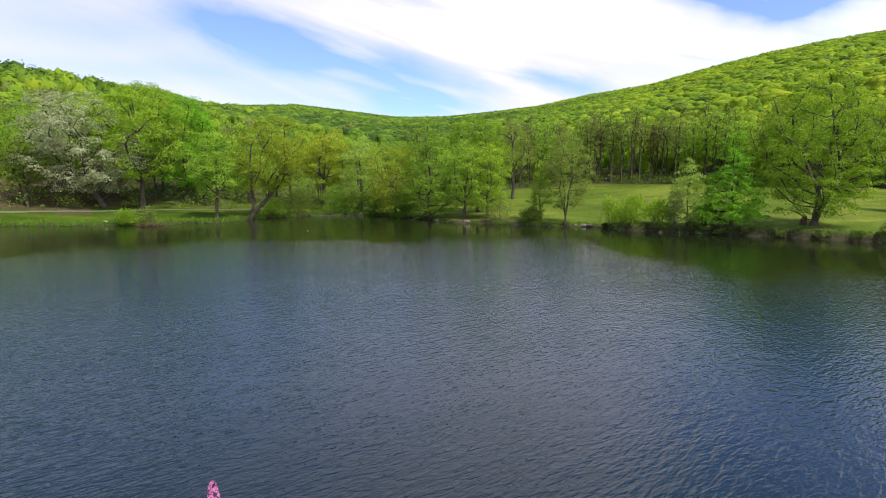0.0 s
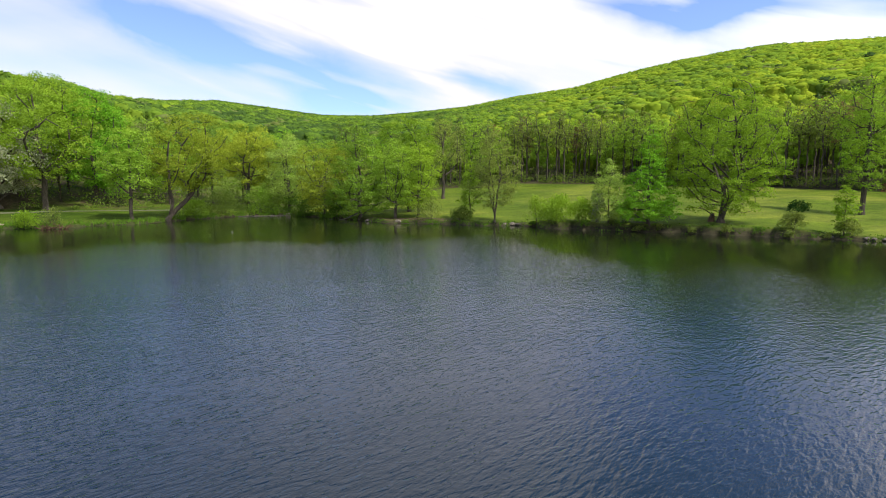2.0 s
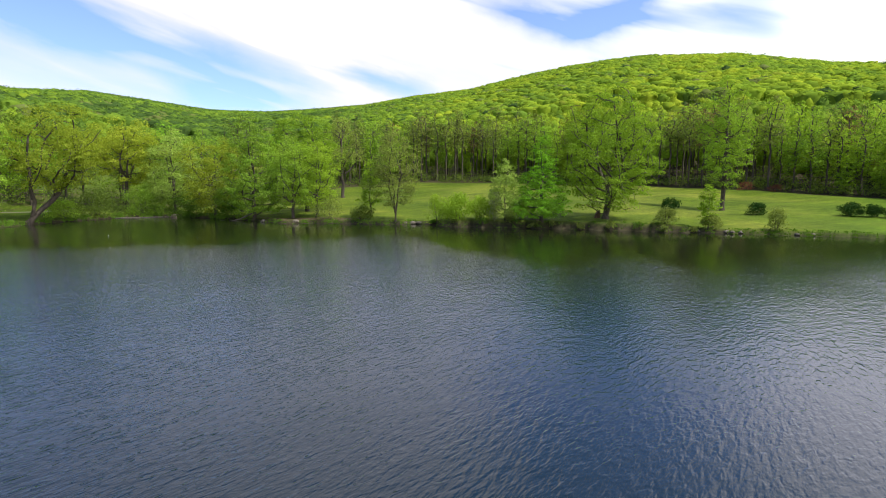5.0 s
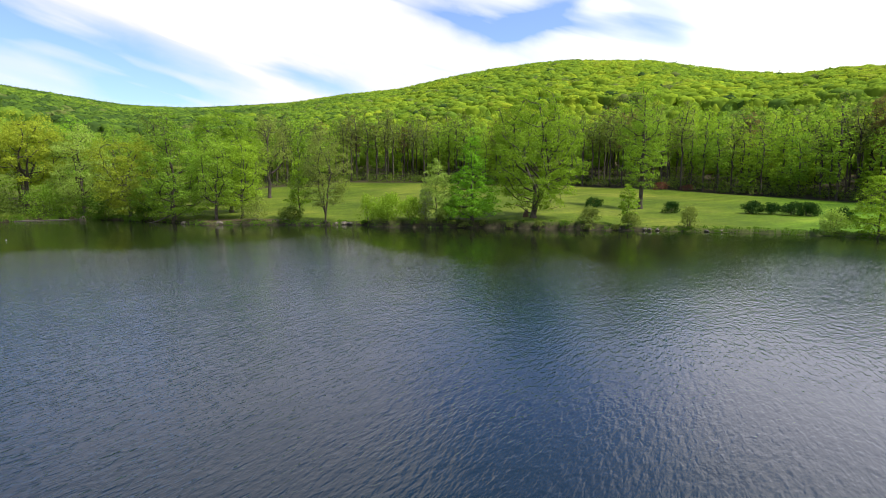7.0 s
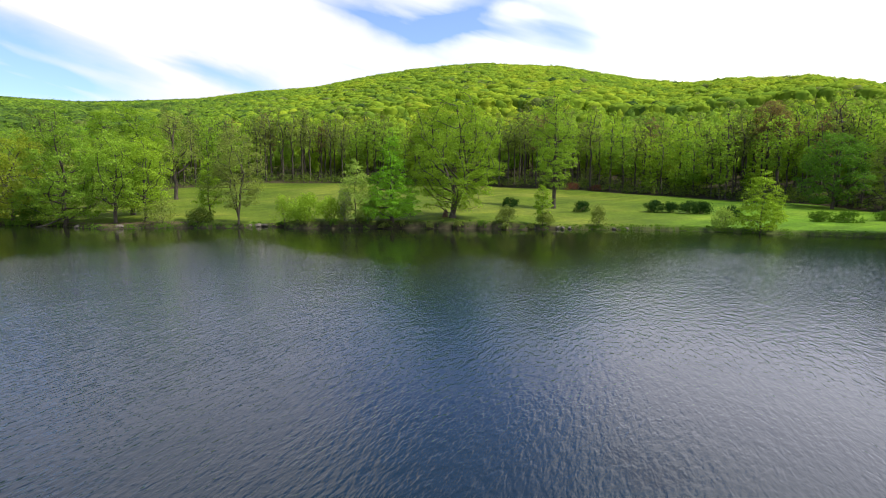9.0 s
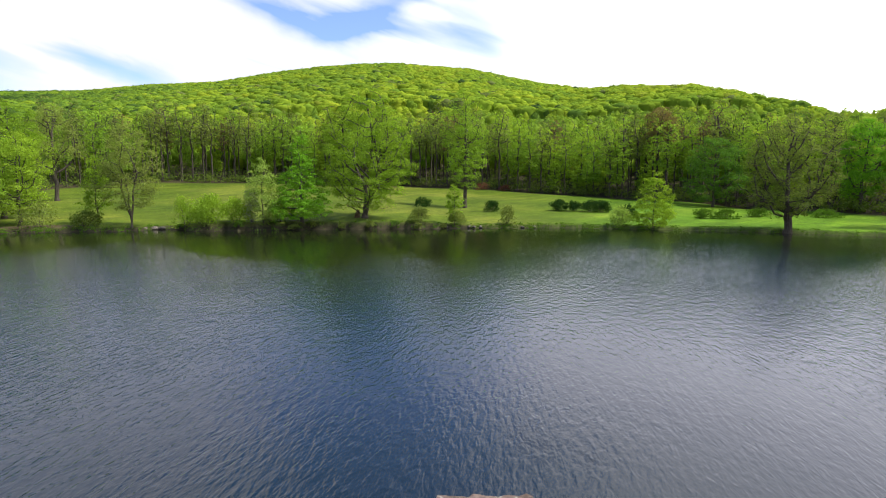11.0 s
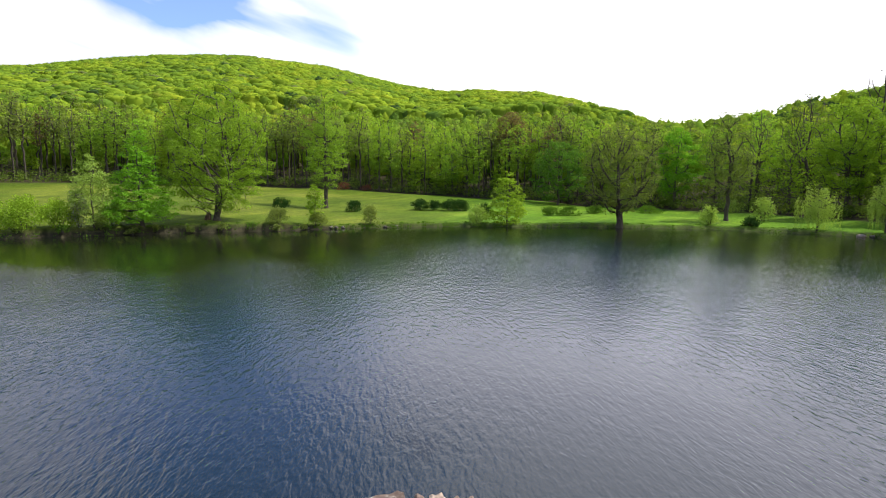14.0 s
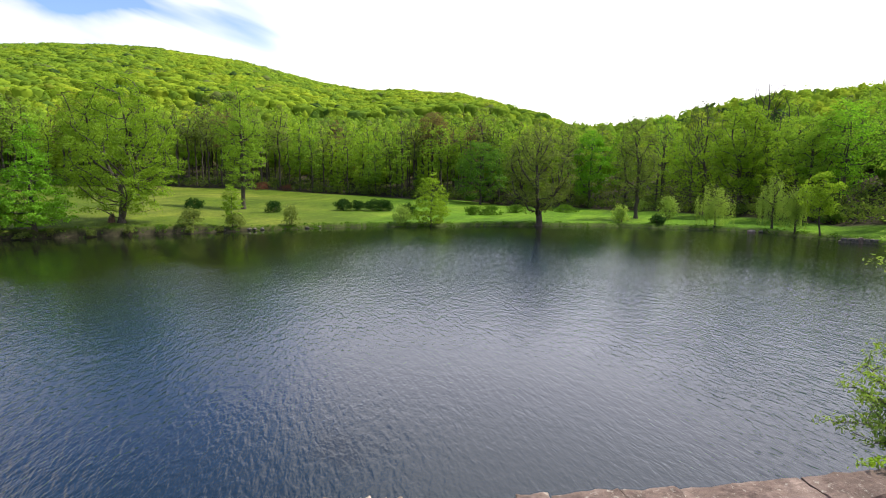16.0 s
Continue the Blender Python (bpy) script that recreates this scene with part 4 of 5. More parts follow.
def shore_things():
    rng = np.random.default_rng(21)
    for k, (b, out, size) in enumerate([(-32.1, 0.9, 0.28), (43.2, 0.1, 0.28), (45.6, 0.2, 0.3), (46.1, 0.3, 0.25), (46.8, 0.1, 0.32), (47.5, 0.2, 0.24), (51.2, 0.1, 0.25), (52.4, 0.2, 0.24), (14.6, -0.2, 0.5), (15.2, 0.1, 0.4), (13.8, 0.2, 0.35), (2.5, 0.2, 0.5), (-0.6, -0.1, 0.45), (95.2, -0.1, 0.4), (96.0, 0.0, 0.3)]):
        x, y, z = spot(b, float(shore_at(b)) + out)
        pale = k in (0, 13)
        solo("rock", "pale rock at the water's edge" if pale else "grey-brown rock at the water's edge", "rock", boulder(size * rng.uniform(0.9, 1.5), size, size * 0.7, k + 1), STONE_PALE if pale else STONE_GREY, pose(x, y, max(z, 0) + size * 0.25, 0, 0, rng.uniform(0, 360)), "rocks on the shore")
    # dead branches lying by the lime bush
    x, y, z = spot(-28.5, 91.3)
    lines = []
    for _ in range(34):
        a, tilt, n = rng.uniform(0, 6.28), rng.uniform(0.1, 0.9), rng.uniform(0.8, 1.7)
        p = np.array([rng.uniform(-1.4, 1.4), rng.uniform(-0.4, 0.4), 0.0])
        d = np.array([math.cos(a) * math.cos(tilt), math.sin(a) * math.cos(tilt), math.sin(tilt)])
        lines.append((np.stack([p, p + d * n * 0.5 + rng.normal(0, 0.06, 3), p + d * n]), np.array([0.06, 0.04, 0.012])))
    sticks("dead_branches", "dark red-brown dead branches heaped on the bank", "branches", lines, bark_material("wet_red_brown_bark", (0.06, 0.03, 0.02), (0.15, 0.08, 0.055)), pose(x, y, max(z, 0.05), 0, 0, 30))
    # driftwood boom and fallen bough in the inlet
    a0, a1 = spot(-13.5, 111.0), spot(-8.6, 111.4)
    f = np.linspace(0, 1, 9)[:, None]
    line = np.array([a0[0], a0[1], 0.06]) * (1 - f) + np.array([a1[0], a1[1], 0.06]) * f + rng.normal(0, 0.12, (9, 3)) * np.array([1, 1, 0.1])
    sticks("floating_log", "thin pale log floating across the inlet", "log", [(line, np.full(9, 0.07) * (1.15 - 0.6 * f[:, 0]))], BARK_PALE, Matrix())
    x, y, _ = spot(-8.7, 111.2)
    solo("rock", "small white rock standing out of the inlet", "rock", boulder(0.5, 0.4, 0.42, 33), STONE_PALE, pose(x, y, 0.2), "rocks on the shore")
    p0, p1 = spot(-1.6, 95.4), spot(-4.6, 97.0)
    f = np.linspace(0, 1, 8)[:, None]
    line = np.array([p0[0], p0[1], 1.3]) * (1 - f) + np.array([p1[0], p1[1], 0.0]) * f - np.array([0, 0, 0.55]) * np.sin(np.pi * f)
    sticks("fallen_bough", "pale bare bough dipping into the water", "branch", [(line, 0.13 * (1.1 - 0.8 * f[:, 0]))], BARK_PALE, Matrix())
    # white float
    bm = bmesh.new()
    bmesh.ops.create_uvsphere(bm, u_segments=14, v_segments=10, radius=0.04)
    for v in bm.verts:
        v.co.z = v.co.z * 0.75 + (0.06 if v.co.z > 0.035 else 0)
    m, t = shader("white_plastic")
    finish(t, ramp(t, noise_node(t, 6.0), [(0.3, (0.6, 0.6, 0.58)), (0.7, (0.8, 0.8, 0.78))]), 0.45)
    a = radians(-14.1)
    solo("float", "small white float on the lake", "float", bm, m, pose(73.6 * math.sin(a), 73.6 * math.cos(a), 0.06))
    # broken stump beside the great tree
    x, y, z = spot(33.75, 79.4)
    bm = bmesh.new()
    bmesh.ops.create_cone(bm, cap_ends=True, segments=14, radius1=0.42, radius2=0.32, depth=0.9)
    for v in bm.verts:
        v.co += noise.noise_vector(v.co * 2) * 0.1
        v.co.z += 0.42 + (0.25 * math.sin(v.co.x * 6) if v.co.z > 0.3 else 0)
    solo("tree_stump", "broken red-brown tree stump under the great tree", "stump", bm, bark_material("rotten_red_wood", (0.07, 0.045, 0.028), (0.17, 0.11, 0.07)), pose(x, y, z))
    # footpath on the wooded bank
    b = np.linspace(-50, -17, 80)
    r = np.interp(b, [-50, -38.6, -33, -27, -24, -21, -17], [112.5, 111.9, 110.7, 111.4, 113.2, 115.6, 118.5])
    rows = []
    for k in (-0.65, 0.65):
        q = r + k
        rows.append(np.stack([q * np.sin(np.radians(b)), q * np.cos(np.radians(b)), ground_at(b, q) + 0.05], 1))
    m, t = shader("pale_gravel")
    g = noise_node(t, 5.0, 6.0, 0.7)
    finish(t, ramp(t, g, [(0.3, (0.08, 0.085, 0.045)), (0.7, (0.18, 0.185, 0.12))]), 0.95, bump(t, g, 0.5, 0.03), 0.2)
    tagged(new("footpath", mesh_of("footpath", np.concatenate(rows), grid_faces(2, 80)[:, ::-1], 4, m)), "pale gravel footpath along the bank", "path", kind="structure")


shore_things()


def spillway_wall():
    """Low dry-stone wall with a pale post, where the lake ends."""
    x, y, _ = spot(103.2, 69.3)
    wall = new("stone_wall")
    wall.matrix_basis = pose(x, y, 0, 0, 0, -103.2)
    k = 0
    for row in range(2):
        at = -1.75 + (0.2 if row % 2 else 0)
        while at < 1.5:
            w = 0.42 + 0.23 * ((k * 7) % 5) / 4
            p = part("stone", rough_block(w, 0.5, 0.27, 40 + k, 3, 0.14, 0.02), STONE_GREY, wall)
            p.matrix_basis = pose(at + w / 2, 0, -0.06 + row * 0.27)
            at += w + 0.03
            k += 1
    p = part("post", rough_block(0.4, 0.6, 0.66, 77, 3, 0.06), STONE, wall, "pale concrete post")
    p.matrix_basis = pose(0.1, -0.1, -0.05)
    tagged(wall, "low dark dry-stone wall with a pale post at the water", "wall")


spillway_wall()


# ---- the terrace wall in front of the eye ----
WALL_TURN, WALL_OUT, WALL_IN = 56.0, 3.43, 3.12


def terrace():
    turn = Matrix.Rotation(radians(-WALL_TURN), 4, "Z")
    corners = [(-0.85, WALL_OUT - 0.02), (6.5, WALL_OUT - 0.02), (9.5, -1.0), (6, -6), (-4.5, -4), (-4.1, 0.5), (-3.3, 2.2)]
    bm = bmesh.new()
    top = [bm.verts.new(turn @ Vector((x, y, TERRACE_Z))) for x, y in corners]
    low = [bm.verts.new(turn @ Vector((x * 1.02, y * 1.02, -1.8))) for x, y in corners]
    bm.faces.new(top[::-1])
    for i in range(len(corners)):
        j = (i + 1) % len(corners)
        bm.faces.new((top[i], top[j], low[j], low[i]))
    bmesh.ops.recalc_face_normals(bm, faces=bm.faces[:])
    ob = solo("terrace", "stone-faced terrace above the lake", "terrace", bm, STONE, Matrix())
    tagged(ob, kind="structure")
    wall = new("parapet_wall", bpy.data.meshes.new("parapet_wall"))
    bm = rough_block(7.3, WALL_OUT - WALL_IN - 0.03, 0.53, 3, 12, 0.01)
    bm.to_mesh(wall.data)
    bm.free()
    wall.data.materials.append(STONE)
    wall.matrix_basis = pose(0, 0, 0, 0, 0, -WALL_TURN) @ pose(2.85, (WALL_OUT + WALL_IN) / 2 - 0.01, TERRACE_Z - 0.02)
    tagged(wall, "low red-brown stone parapet with worn coping slabs", "wall", kind="structure")
    rng = np.random.default_rng(4)
    middle = (WALL_OUT + WALL_IN) / 2
    for k, (a, b, high) in enumerate([(-0.82, -0.15, 0.255), (1.08, 1.32, 0.18), (1.33, 1.85, 0.155), (1.865, 2.3, 0.13), (2.31, 3.34, 0.105), (3.345, 4.5, 0.11), (4.505, 5.1, 0.115), (5.105, 6.3, 0.12)]):
        p = part("coping_slab", rough_block(b - a, WALL_OUT - WALL_IN, high, 10 + k, 14, 0.02, 0.018), STONE, wall)
        p.matrix_basis = pose((a + b) / 2 - 2.85, 0.01, 0.47, rng.uniform(-1, 1), -7 if k == 0 else rng.uniform(-0.8, 0.8), rng.uniform(-0.8, 0.8))
    for k, (s, high, wide) in enumerate([(-0.075, 0.3, 0.1), (0.045, 0.295, 0.15), (0.17, 0.275, 0.13), (0.27, 0.265, 0.12), (0.38, 0.24, 0.13), (0.5, 0.21, 0.13), (0.64, 0.19, 0.12), (0.78, 0.17, 0.13), (0.92, 0.16, 0.14), (1.02, 0.15, 0.1)]):
        p = part("stone", boulder(wide * 0.56, 0.1, 0.15, 60 + k, 3), STONE_PALE if k == 1 else STONE, wall)
        p.matrix_basis = pose(s - 2.85, WALL_OUT - middle - 0.09, 0.345 + high, 0, rng.uniform(-4, 4), rng.uniform(-25, 25))


terrace()


def polar(b, e, r):
    """A place at a bearing, elevation and level distance from the eye."""
    a = radians(b)
    return np.array([r * math.sin(a), r * math.cos(a), EYE_Z + r * math.tan(radians(e))])


def near_tree():
    """Young tree behind the parapet whose boughs reach over the water."""
    rng = np.random.default_rng(31)
    root = polar(119, 0, 5.6)
    root[2] = float(ground_at(119, 5.6)) - 0.1
    lines, sprays, facing = [], [], []
    f = np.linspace(0, 1, 7)[:, None]
    top = root + np.array([-0.1, 0.15, 3.3])
    stem = root + (top - root) * f + rng.normal(0, 0.03, (7, 3)) * f
    lines.append((stem, 0.055 * (1.1 - f[:, 0])))
    goals = [(103.8, -19.6, 5.5), (103.6, -17.2, 5.6), (104.3, -15.2, 5.7), (105.9, -13.2, 5.8), (104.6, -20.6, 5.4), (105.4, -18.4, 5.3), (106.4, -16.0, 5.9), (105.6, -5.6, 5.6), (106.0, -4.2, 5.8), (106.5, -20.5, 5.2), (107.5, -17.0, 5.4), (108, -11.5, 5.8), (109, -6, 5.9), (126, -10, 5.4), (130, -5, 6.0), (128, -16, 6.2), (120, -12, 6.8), (124, -2, 6.3)]
    for b, e, r in goals:
        end = polar(b, e, r * (1.26 if b < 110 else 1.0))
        h = np.clip((end[2] - root[2]) / 3.3 - 0.22, 0.08, 0.85)
        start = root + (top - root) * h
        line = start + (end - start) * f + np.array([0, 0, 0.18]) * np.sin(np.pi * f) + rng.normal(0, 0.025, (7, 3)) * f
        lines.append((line, 0.02 * (1.1 - f[:, 0]) + 0.002))
        for j in range(15):
            u = rng.uniform(0.5, 1.0)
            p = np.array([np.interp(u, f[:, 0], line[:, k]) for k in range(3)])
            d = rng.normal(size=3) * np.array([1, 1, 0.6]) + (end - start) / np.linalg.norm(end - start) * 1.0
            tip = p + d / np.linalg.norm(d) * rng.uniform(0.12, 0.4)
            lines.append((np.stack([p, (p + tip) / 2 + rng.normal(0, 0.01, 3), tip]), np.array([0.006, 0.004, 0.002])))
            n = 34
            g = rng.uniform(0.15, 1.05, n)[:, None]
            sprays.append(p + (tip - p) * g + rng.normal(0, 0.035, (n, 3)))
            facing.append(rng.normal(size=(n, 3)) + np.array([0, 0, 0.9]))
    tv, tf = tubes(lines, 5)
    lv, lf = leaves(np.concatenate(sprays), np.concatenate(facing), 0.046, rng, 0.45)
    ob = new("young_tree")
    ob.location = root
    for key, me in (("trunk", mesh_of("trunk", tv - root, tf, 4, BARK, shade=True)), ("crown", mesh_of("crown", lv - root, lf, 4, LEAF["willow"]))):
        new(key, me).parent = ob
    tagged(ob, "young tree with small lime leaves reaching over the parapet", "tree")
    # creeping plant on the outer edge of the coping
    n = 800
    s, o = rng.uniform(3.95, 5.6, n), rng.normal(0, 0.05, n)
    turn = np.array(Matrix.Rotation(radians(-WALL_TURN), 3, "Z"))
    at = np.stack([s, WALL_OUT + 0.03 + o, TERRACE_Z + 0.58 + np.abs(rng.normal(0, 0.035, n)) - np.clip(o, 0, 1) * 0.8], 1) @ turn.T
    lv, lf = leaves(at, rng.normal(size=(n, 3)) * 0.6 + np.array([0, 0, 1]), 0.032, rng, 0.7)
    tagged(new("creeping_plant", mesh_of("creeping_plant", lv, lf, 4, LEAF["lime"])), "low green creeping plant on the wall's edge", "plant", kind="stuff")


near_tree()


def lilac():
    """Flowering shrub below the terrace's rim; one pink spike stands up into view."""
    rng = np.random.default_rng(12)
    tip = polar(-24.4, -27.8, 3.0)
    root = np.array([tip[0] - 0.1, tip[1] - 0.2, TERRACE_Z - 0.05])
    ob = new("lilac_shrub")
    ob.location = root
    f = np.linspace(0, 1, 6)[:, None]
    foot = tip - np.array([0, 0, 0.17])
    lines = [((foot - root) * f + np.array([0.02, 0, 0]) * np.sin(np.pi * f), 0.012 * (1.2 - f[:, 0]))]
    ends = [foot - root]
    for k in range(6):
        a = k * 1.05
        end = np.array([0.28 * math.cos(a), 0.28 * math.sin(a) - 0.1, rng.uniform(0.5, 0.72)])
        lines.append((end * f, 0.01 * (1.2 - f[:, 0])))
        ends.append(end)
    v, fc = tubes(lines, 5)
    new("woody_base", mesh_of("woody_base", v, fc, 4, BARK, shade=True)).parent = ob
    at = np.concatenate([e + rng.normal(0, 0.09, (40, 3)) - np.array([0, 0, 0.16]) for e in ends])
    at[:, 2] = np.minimum(at[:, 2], tip[2] - root[2] - 0.24)
    v, fc = leaves(at, rng.normal(size=(len(at), 3)) + np.array([0, 0, 0.8]), 0.07, rng, 0.7)
    new("foliage", mesh_of("foliage", v, fc, 4, LEAF["mid"])).parent = ob
    n = 260
    h = rng.uniform(0, 1, n) ** 0.8
    a = rng.uniform(0, 6.28, n)
    r = 0.042 * (1 - h) ** 0.55 * rng.uniform(0.7, 1.05, n) + 0.004
    at = foot - root + np.stack([r * np.cos(a), r * np.sin(a), h * 0.17], 1)
    out = np.stack([np.cos(a), np.sin(a), np.full(n, 0.5)], 1) + rng.normal(0, 0.3, (n, 3))
    v, fc = leaves(at, out, 0.017, rng, 0.9)
    petal = leaf_material("pink_lilac_petals", (0.36, 0.06, 0.24), (0.55, 0.14, 0.42), (0.75, 0.45, 0.66), 0.3)
    p = new("flower_spike", mesh_of("flower_spike", v, fc, 4, petal))
    p.parent = ob
    tagged(p, "pink and white flower spike")
    tagged(ob, "lilac shrub with an upright pink flower spike", "shrub")


lilac()


# ---- forest behind the lawns: tall trees with bare lower trunks ----
def forest():
    rng = np.random.default_rng(5)
    kinds = []
    for k, (high, wide, foot, leaf, count) in enumerate([(18.5, 3.0, 0.34, "mid", 560), (20, 2.8, 0.44, "olive", 460), (17.5, 3.2, 0.28, "mid", 600), (19, 2.6, 0.45, "russet", 360), (18, 3.2, 0.3, "lime", 620), (16, 3.6, 0.2, "mid", 1000), (11, 3.0, 0.12, "mid", 900), (8, 2.4, 0.08, "lime", 700)]):
        kinds.append(tree_meshes(200 + k, high, wide, foot, "tall", int(count * 1.15), 0.5, BARK, LEAF[leaf], clumps=48, girth=0.0125, sides=3, fork=0.68))
    label = "tall slim forest tree with a bare trunk and thin new leaves"
    protos = {}
    for row in range(4):
        b = 6.5 + rng.uniform(0, 1)
        while b < 80:
            re = float(along(b, EDGE_B, EDGE_R))
            r = re + 1.5 + row * 6.5 + rng.uniform(-1.5, 2.5)
            poles, bushy = [0.18, 0.3, 0.13, 0.13, 0.07, 0.04, 0.09, 0.06], [0.18, 0.18, 0.16, 0.06, 0.12, 0.14, 0.1, 0.06]
            k = int(rng.choice(8, p=poles if row < 2 else bushy))
            s = rng.uniform(0.85, 1.12)
            if b > 64:
                s = min(s, max(0.55, (EYE_Z + r * math.tan(radians(float(along(b, TOP_B, TOP_E)) - 0.3)) - float(ground_at(b, r))) / 20))
            if k not in protos:
                protos[k] = tree("forest_tree", label, b, r, kinds[k], "forest trees behind the lawn", "tree", rng.uniform(0, 360), s)
            else:
                x, y, z = spot(b, r)
                protos[k].scale = (s, s, s)
                copy_thing(protos[k], pose(x, y, z, 0, 0, rng.uniform(0, 360)))
            b += math.degrees((2.1 if row < 2 else 3.4) * rng.uniform(0.6, 1.6) / r)
    # fuller woods on the slopes to either side
    full = []
    for k, (high, wide, foot, leaf, count) in enumerate([(18, 5.0, 0.14, "mid", 2000), (20, 5.0, 0.3, "mid", 2000), (17, 4.6, 0.12, "vivid", 1900), (19, 4.4, 0.24, "moss", 1900), (18, 4.4, 0.3, "olive", 1600), (16, 4.6, 0.1, "lime", 1900)]):
        full.append(tree_meshes(300 + k, high, wide, foot, "dome", int(count * 1.45), 0.32, BARK, LEAF[leaf], clumps=100, girth=0.014, tight=0.8, sides=4, fork=0.5))
    protos = {}
    for low, high, rows in ((-50, -20, 2), (-20, 5, 2), (79, 113, 3)):
        for row in range(rows):
            b = low + rng.uniform(0, 1.5)
            while b < high:
                re = float(along(b, EDGE_B, EDGE_R))
                r = re + 5 + row * 9 + rng.uniform(-3, 3)
                k = int(rng.choice(6, p=[0.3, 0.2, 0.18, 0.08, 0.1, 0.14] if b > 60 else [0.26, 0.2, 0.18, 0.12, 0.1, 0.14]))
                room = EYE_Z + r * math.tan(math.radians(float(along(b, TOP_B, TOP_E)) + rng.uniform(-0.5, 0.4))) - float(ground_at(b, r))
                s = min(rng.uniform(0.8, 1.08), max(room / 17.6, 0.45))
                if k not in protos:
                    protos[k] = tree("forest_tree", "full-crowned woodland tree in spring leaf", b, r, full[k], "woodland trees on the slopes", "tree", rng.uniform(0, 360), s)
                else:
                    x, y, z = spot(b, r)
                    protos[k].scale = (s, s, s)
                    copy_thing(protos[k], pose(x, y, z, 0, 0, rng.uniform(0, 360)))
                b += math.degrees((5.5 + rng.uniform(0, 4.0)) / r)


forest()


# ---- woods on the hills, too many to count ----
def hill_leaf_material():
    m, t = shader("hill_foliage")
    attr = t.nodes.new("ShaderNodeAttribute")
    # ramp of crown colours; its low end also serves as painted haze
    attr.attribute_name = "species_haze"
    geo = t.nodes.new("ShaderNodeNewGeometry")
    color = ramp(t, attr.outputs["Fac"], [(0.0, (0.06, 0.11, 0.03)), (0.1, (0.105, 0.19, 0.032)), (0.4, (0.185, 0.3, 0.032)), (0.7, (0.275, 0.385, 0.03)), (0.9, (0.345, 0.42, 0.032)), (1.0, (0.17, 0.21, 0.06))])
    color = mix_color(t, 0.2, color, ramp(t, geo.outputs["Random Per Island"], [(0.0, (0.3, 0.3, 0.3)), (1.0, (0.72, 0.72, 0.66))]), "OVERLAY")
    a, b = t.nodes.new("ShaderNodeBsdfDiffuse"), t.nodes.new("ShaderNodeBsdfTranslucent")
    link(t, color, a.inputs[0])
    link(t, color, b.inputs[0])
    pos = t.nodes.new("ShaderNodeTexCoord").outputs["Object"]
    rough = bump(t, noise_node(t, 1.3, 4.0, 0.6, pos), 0.15, 0.5)
    link(t, rough, a.inputs["Normal"])
    s = t.nodes.new("ShaderNodeMixShader")
    s.inputs[0].default_value = 0.4
    link(t, a.outputs[0], s.inputs[1])
    link(t, b.outputs[0], s.inputs[2])
    link(t, s.outputs[0], t.nodes.new("ShaderNodeOutputMaterial").inputs[0])
    return m


HILL_LEAF = hill_leaf_material()


def hill_woods():
    rng = np.random.default_rng(9)
    bs, rs = [], []
    for b0 in np.arange(-50, 114, 1.0):
        re, rt = float(along(b0, EDGE_B, EDGE_R)), float(along(b0, TOP_B, TOP_R))
        r0, r1 = re + 18, rt * 1.04
        area = (r1 ** 2 - r0 ** 2) / 2 * math.radians(1)
        n = int(area / 23)
        bs.append(b0 + rng.uniform(0, 1, n))
        rs.append(np.sqrt(rng.uniform(r0 ** 2, r1 ** 2, n)))
    b, r = np.concatenate(bs), np.concatenate(rs)
    z = ground_at(b, r)
    # leave out what the forest in front wholly hides
    seen = np.degrees(np.arctan2(z + 9 - EYE_Z, r)) > np.where((b > 8) & (b < 76), 4.6, 3.4)
    sides = (b < 5) | (b > 78)
    seen |= (r < along(b, EDGE_B, EDGE_R) + 55) & ~sides
    seen &= ~sides | (np.degrees(np.arctan2(z + 9 - EYE_Z, r)) > 4.4)
    b, r, z = b[seen], r[seen], z[seen]
    n = len(b)
    x, y = r * np.sin(np.radians(b)), r * np.cos(np.radians(b))
    width = rng.uniform(3.2, 5.2, n)
    tall = rng.uniform(6.4, 7.9, n)
    patchy = np.array([noise.noise(Vector((x[i] / 70, y[i] / 70, 0.3))) for i in range(n)])
    # last terms: haze tint painted over the left hills; greener near the forest edge
    species_haze = np.clip(0.6 + 0.35 * patchy + rng.normal(0, 0.15, n) - (0.16 + 0.26 * smooth((r - 190) / 60)) * smooth((26 - b) / 26) - 0.12 * smooth((along(b, EDGE_B, EDGE_R) + 75 - r) / 40), 0.02, 0.93)
    species_haze[rng.uniform(size=n) < 0.02] = 0.0
    species_haze[rng.uniform(size=n) < 0.03] = 1.0
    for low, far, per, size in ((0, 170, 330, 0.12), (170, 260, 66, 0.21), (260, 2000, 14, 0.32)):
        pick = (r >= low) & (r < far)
        crowns(rng, x[pick], y[pick], z[pick], width[pick], tall[pick], species_haze[pick], per, size)


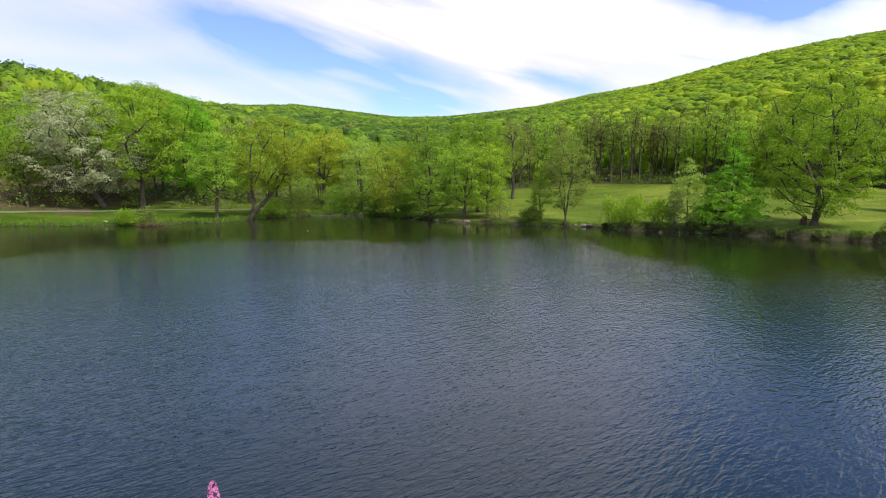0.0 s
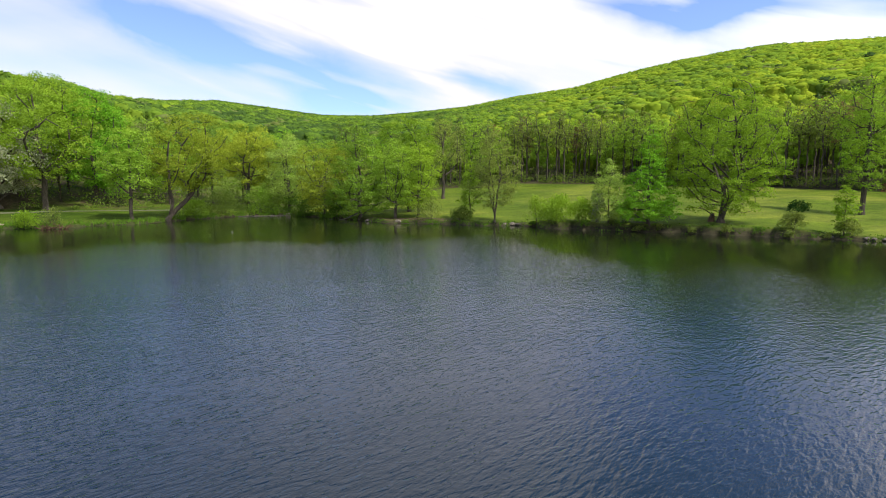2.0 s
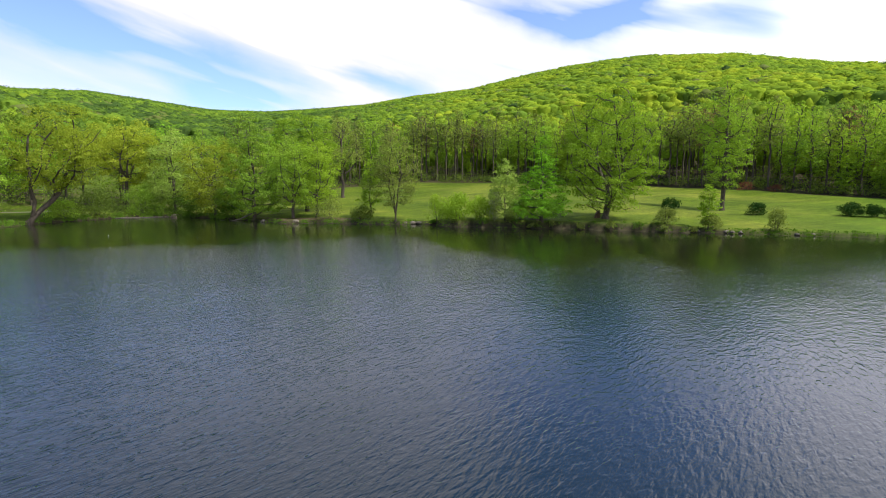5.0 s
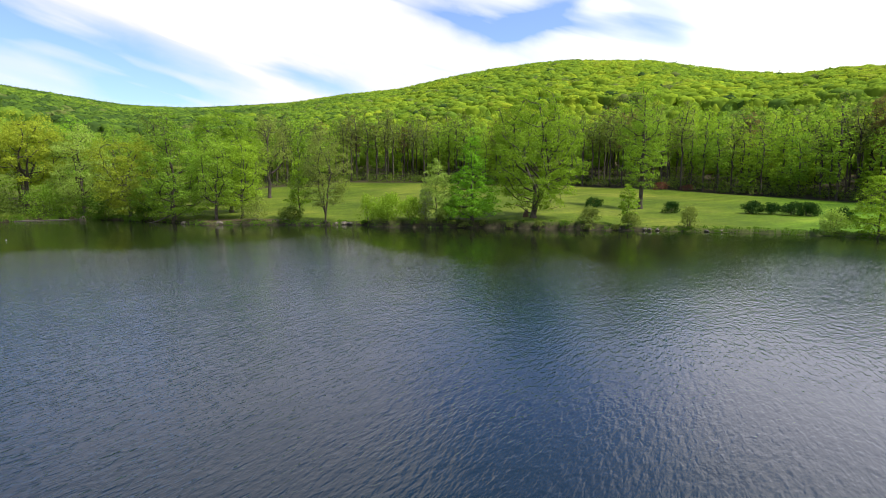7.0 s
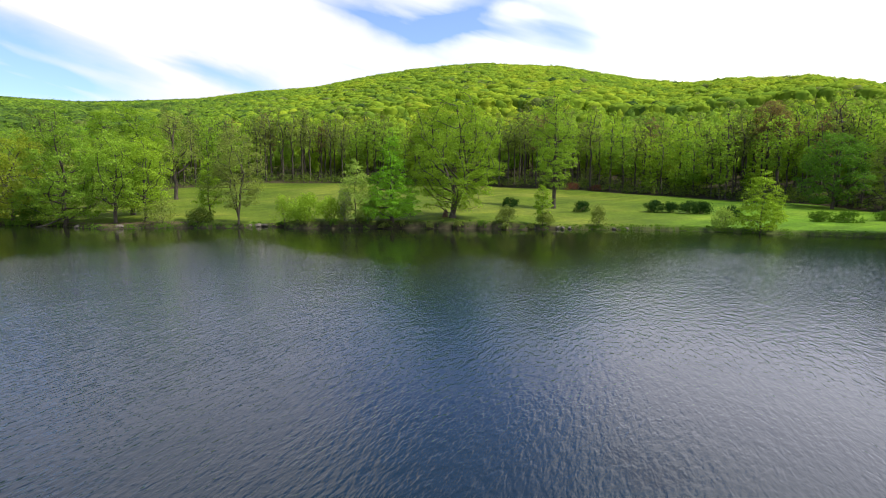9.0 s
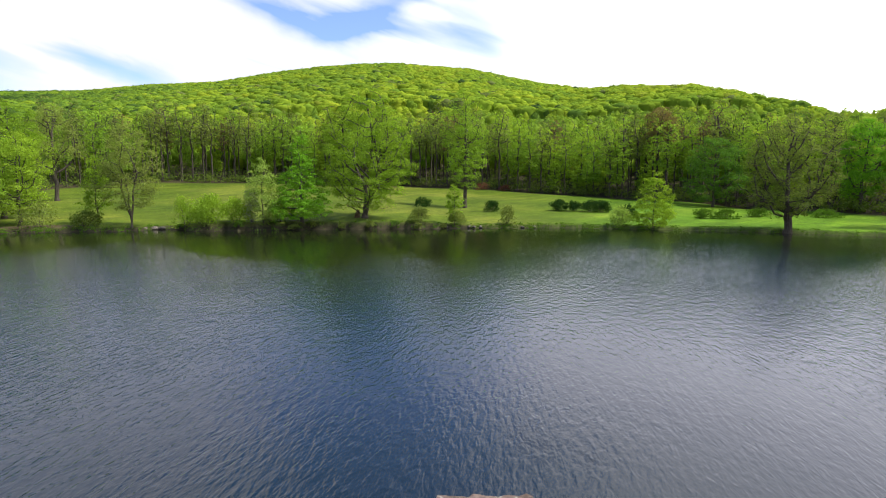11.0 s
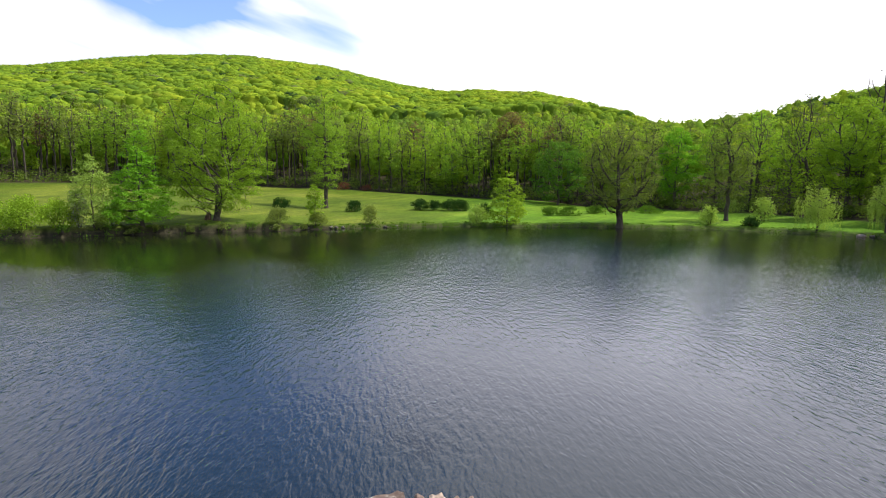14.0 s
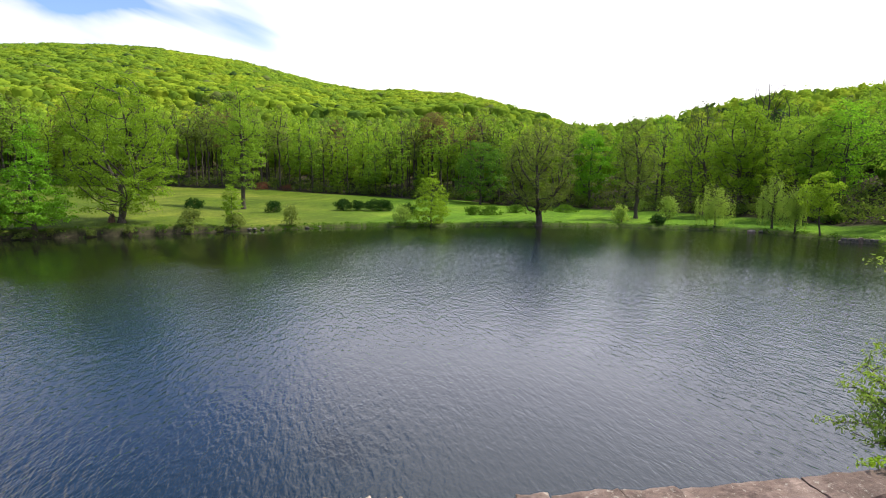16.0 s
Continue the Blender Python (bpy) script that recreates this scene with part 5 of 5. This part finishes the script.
def crowns(rng, x, y, z, width, tall, species_haze, per, size):
    n = len(x)
    # a lumpy dome for each crown, with sprays of leaves standing out of it
    rows, cols = (4, 7) if per < 60 else (4, 8)
    up, round_ = np.meshgrid([-0.5, -0.05, 0.6, 1.3] if per < 60 else np.linspace(-1.0, 1.45, rows), np.arange(cols) * 2 * np.pi / cols, indexing="ij")
    dome = np.stack([np.cos(up) * np.cos(round_), np.cos(up) * np.sin(round_), np.sin(up)], -1).reshape(1, -1, 3)
    deep = 0.27 if per < 60 else 0.75
    size3 = np.stack([width, width, tall * deep], 1)[:, None, :]
    foot = np.stack([x, y, z + tall * (1 - deep) + 1], 1)[:, None, :]
    if per < 60:
        # the far crowns' undersides reach down to the slope
        dome = dome.copy()
        dome[0, :cols, 2] = 0.4 - 1 / deep
        dome[0, :cols, :2] *= 0.55

    def lumpy(d):
        px, py = x[:, None], y[:, None]
        return 1 + 0.13 * np.sin(d[..., 0] * 4.6 + px) + 0.12 * np.sin(d[..., 1] * 5.2 + py) + 0.09 * np.sin(d[..., 2] * 6 + d[..., 0] * 5 + px * 1.7)

    dv = dome * (lumpy(dome) * rng.normal(1, 0.05, (n, dome.shape[1])))[..., None] * size3 * (0.86 if per < 60 else 0.6) + foot
    df = (grid_faces(rows, cols, True)[None] + (np.arange(n) * rows * cols)[:, None, None]).reshape(-1, 4)
    ball = rng.normal(size=(n, per, 3))
    ball /= np.linalg.norm(ball, axis=2, keepdims=True)
    ball[:, :, 2] = np.where(ball[:, :, 2] < (-0.2 if per < 60 else -0.8), -ball[:, :, 2], ball[:, :, 2])
    at = ball * (lumpy(ball) * rng.uniform(0.85, 1.08, (n, per)))[..., None] * size3 + foot
    if per >= 60:
        # nearer crowns part into boughs
        boughs = rng.normal(size=(n, 11, 3))
        boughs /= np.linalg.norm(boughs, axis=2, keepdims=True)
        boughs[:, :, 2] = np.where(boughs[:, :, 2] < -0.35, -boughs[:, :, 2], boughs[:, :, 2])
        boughs *= rng.uniform(0.35, 0.72, (n, 11, 1))
        which = rng.integers(0, 11, (n, per))
        at = (np.take_along_axis(boughs, which[..., None], 1) + ball * rng.uniform(0.1, 0.31, (n, per, 1)) * np.array([1, 1, 0.7])) * size3 + foot
    facing = ball * 0.8 + rng.normal(size=(n, per, 3)) * 0.22 + np.array([0, 0, 0.9])
    v, f = leaves(at.reshape(-1, 3), facing.reshape(-1, 3), np.repeat(width * size, per), rng, 0.8)
    count = n * rows * cols
    tint = np.concatenate([np.repeat(species_haze, rows * cols), np.repeat(np.repeat(species_haze, per), 4)])
    me = mesh_of("hill_woods", np.concatenate([dv.reshape(-1, 3), v]), np.concatenate([df, f + count]), 4, HILL_LEAF, {"species_haze": tint}, True)
    tagged(new("hill_woods" if per < 60 else "slope_woods", me), "dense spring-green broadleaf woods covering the hills", "woods", kind="stuff")


hill_woods()


# ---- undergrowth in the forest and grasses on the banks, too many to count ----
def undergrowth():
    rng = np.random.default_rng(17)
    b = np.concatenate([rng.uniform(6, 80, 1250), rng.uniform(79, 112, 680), rng.uniform(-50, 6, 820)])
    re = along(b, EDGE_B, EDGE_R)
    r = re + np.where(b < 6, rng.uniform(-3, 45, len(b)), rng.uniform(0.0, 1.0, len(b)) ** 2 * 24)
    high = rng.uniform(0.7, 3.2, len(b)) * np.where(b < 6, 1.2, 1 + 0.5 * smooth((r - re - 2) / 8))
    wide = high * rng.uniform(0.5, 0.85, len(b))
    z = ground_at(b, r)
    per = 28
    ball = rng.normal(size=(len(b), per, 3))
    ball /= np.linalg.norm(ball, axis=2, keepdims=True)
    ball *= rng.uniform(0.3, 1, (len(b), per, 1))
    at = ball * np.stack([wide, wide, high * 0.5], 1)[:, None] + np.stack([r * np.sin(np.radians(b)), r * np.cos(np.radians(b)), z + high * 0.5], 1)[:, None]
    v, f = leaves(at.reshape(-1, 3), (ball + rng.normal(size=ball.shape) * 0.5).reshape(-1, 3), np.repeat(0.22 + high * 0.06, per), rng, 0.7)
    tagged(new("undergrowth", mesh_of("undergrowth", v, f, 4, LEAF["moss"])), "low green undergrowth beneath the forest trees", "undergrowth", kind="stuff")


def bank_grass():
    rng = np.random.default_rng(18)
    n = 4200
    b = rng.uniform(-48, 108, n)
    s = shore_at(b)
    keep = rng.uniform(size=n) < np.where((b > 15) & (b < 45), 0.4, 1.0) * (0.35 + 0.65 * smooth(np.sin(b * 2.3) + 0.6 * np.sin(b * 5.7 + 1)))
    b, s = b[keep], s[keep]
    n = len(b)
    r = s + np.abs(rng.normal(0.35, 0.6, n))
    per = 5
    base = np.stack([r * np.sin(np.radians(b)), r * np.cos(np.radians(b)), np.maximum(ground_at(b, r), -0.05)], 1)[:, None] + rng.normal(0, 0.16, (n, per, 3)) * np.array([1, 1, 0])
    tall = np.where(b > 60, 0.22, np.where(b > -4, 0.4, 1.0))[:, None, None] * rng.uniform(0.2, 0.6, (n, per, 1)) * np.repeat(rng.uniform(0.6, 1.3, (n, 1, 1)), per, 1)
    tip = base + np.concatenate([rng.normal(0, 0.35, (n, per, 2)) * tall, tall], 2)
    side = np.stack([np.cos(np.radians(b)), -np.sin(np.radians(b)), 0 * b], 1)[:, None] * rng.uniform(0.03, 0.07, (n, per, 1))
    v = np.stack([base - side, base + side, tip + side * 0.3, tip - side * 0.3], 2).reshape(-1, 3)
    me = mesh_of("bank_grass", v, np.arange(len(v)).reshape(-1, 4), 4, LEAF["deep"])
    tagged(new("bank_grass", me), "rough grass and weeds along the water's edge", "grass", kind="stuff")


undergrowth()
bank_grass()
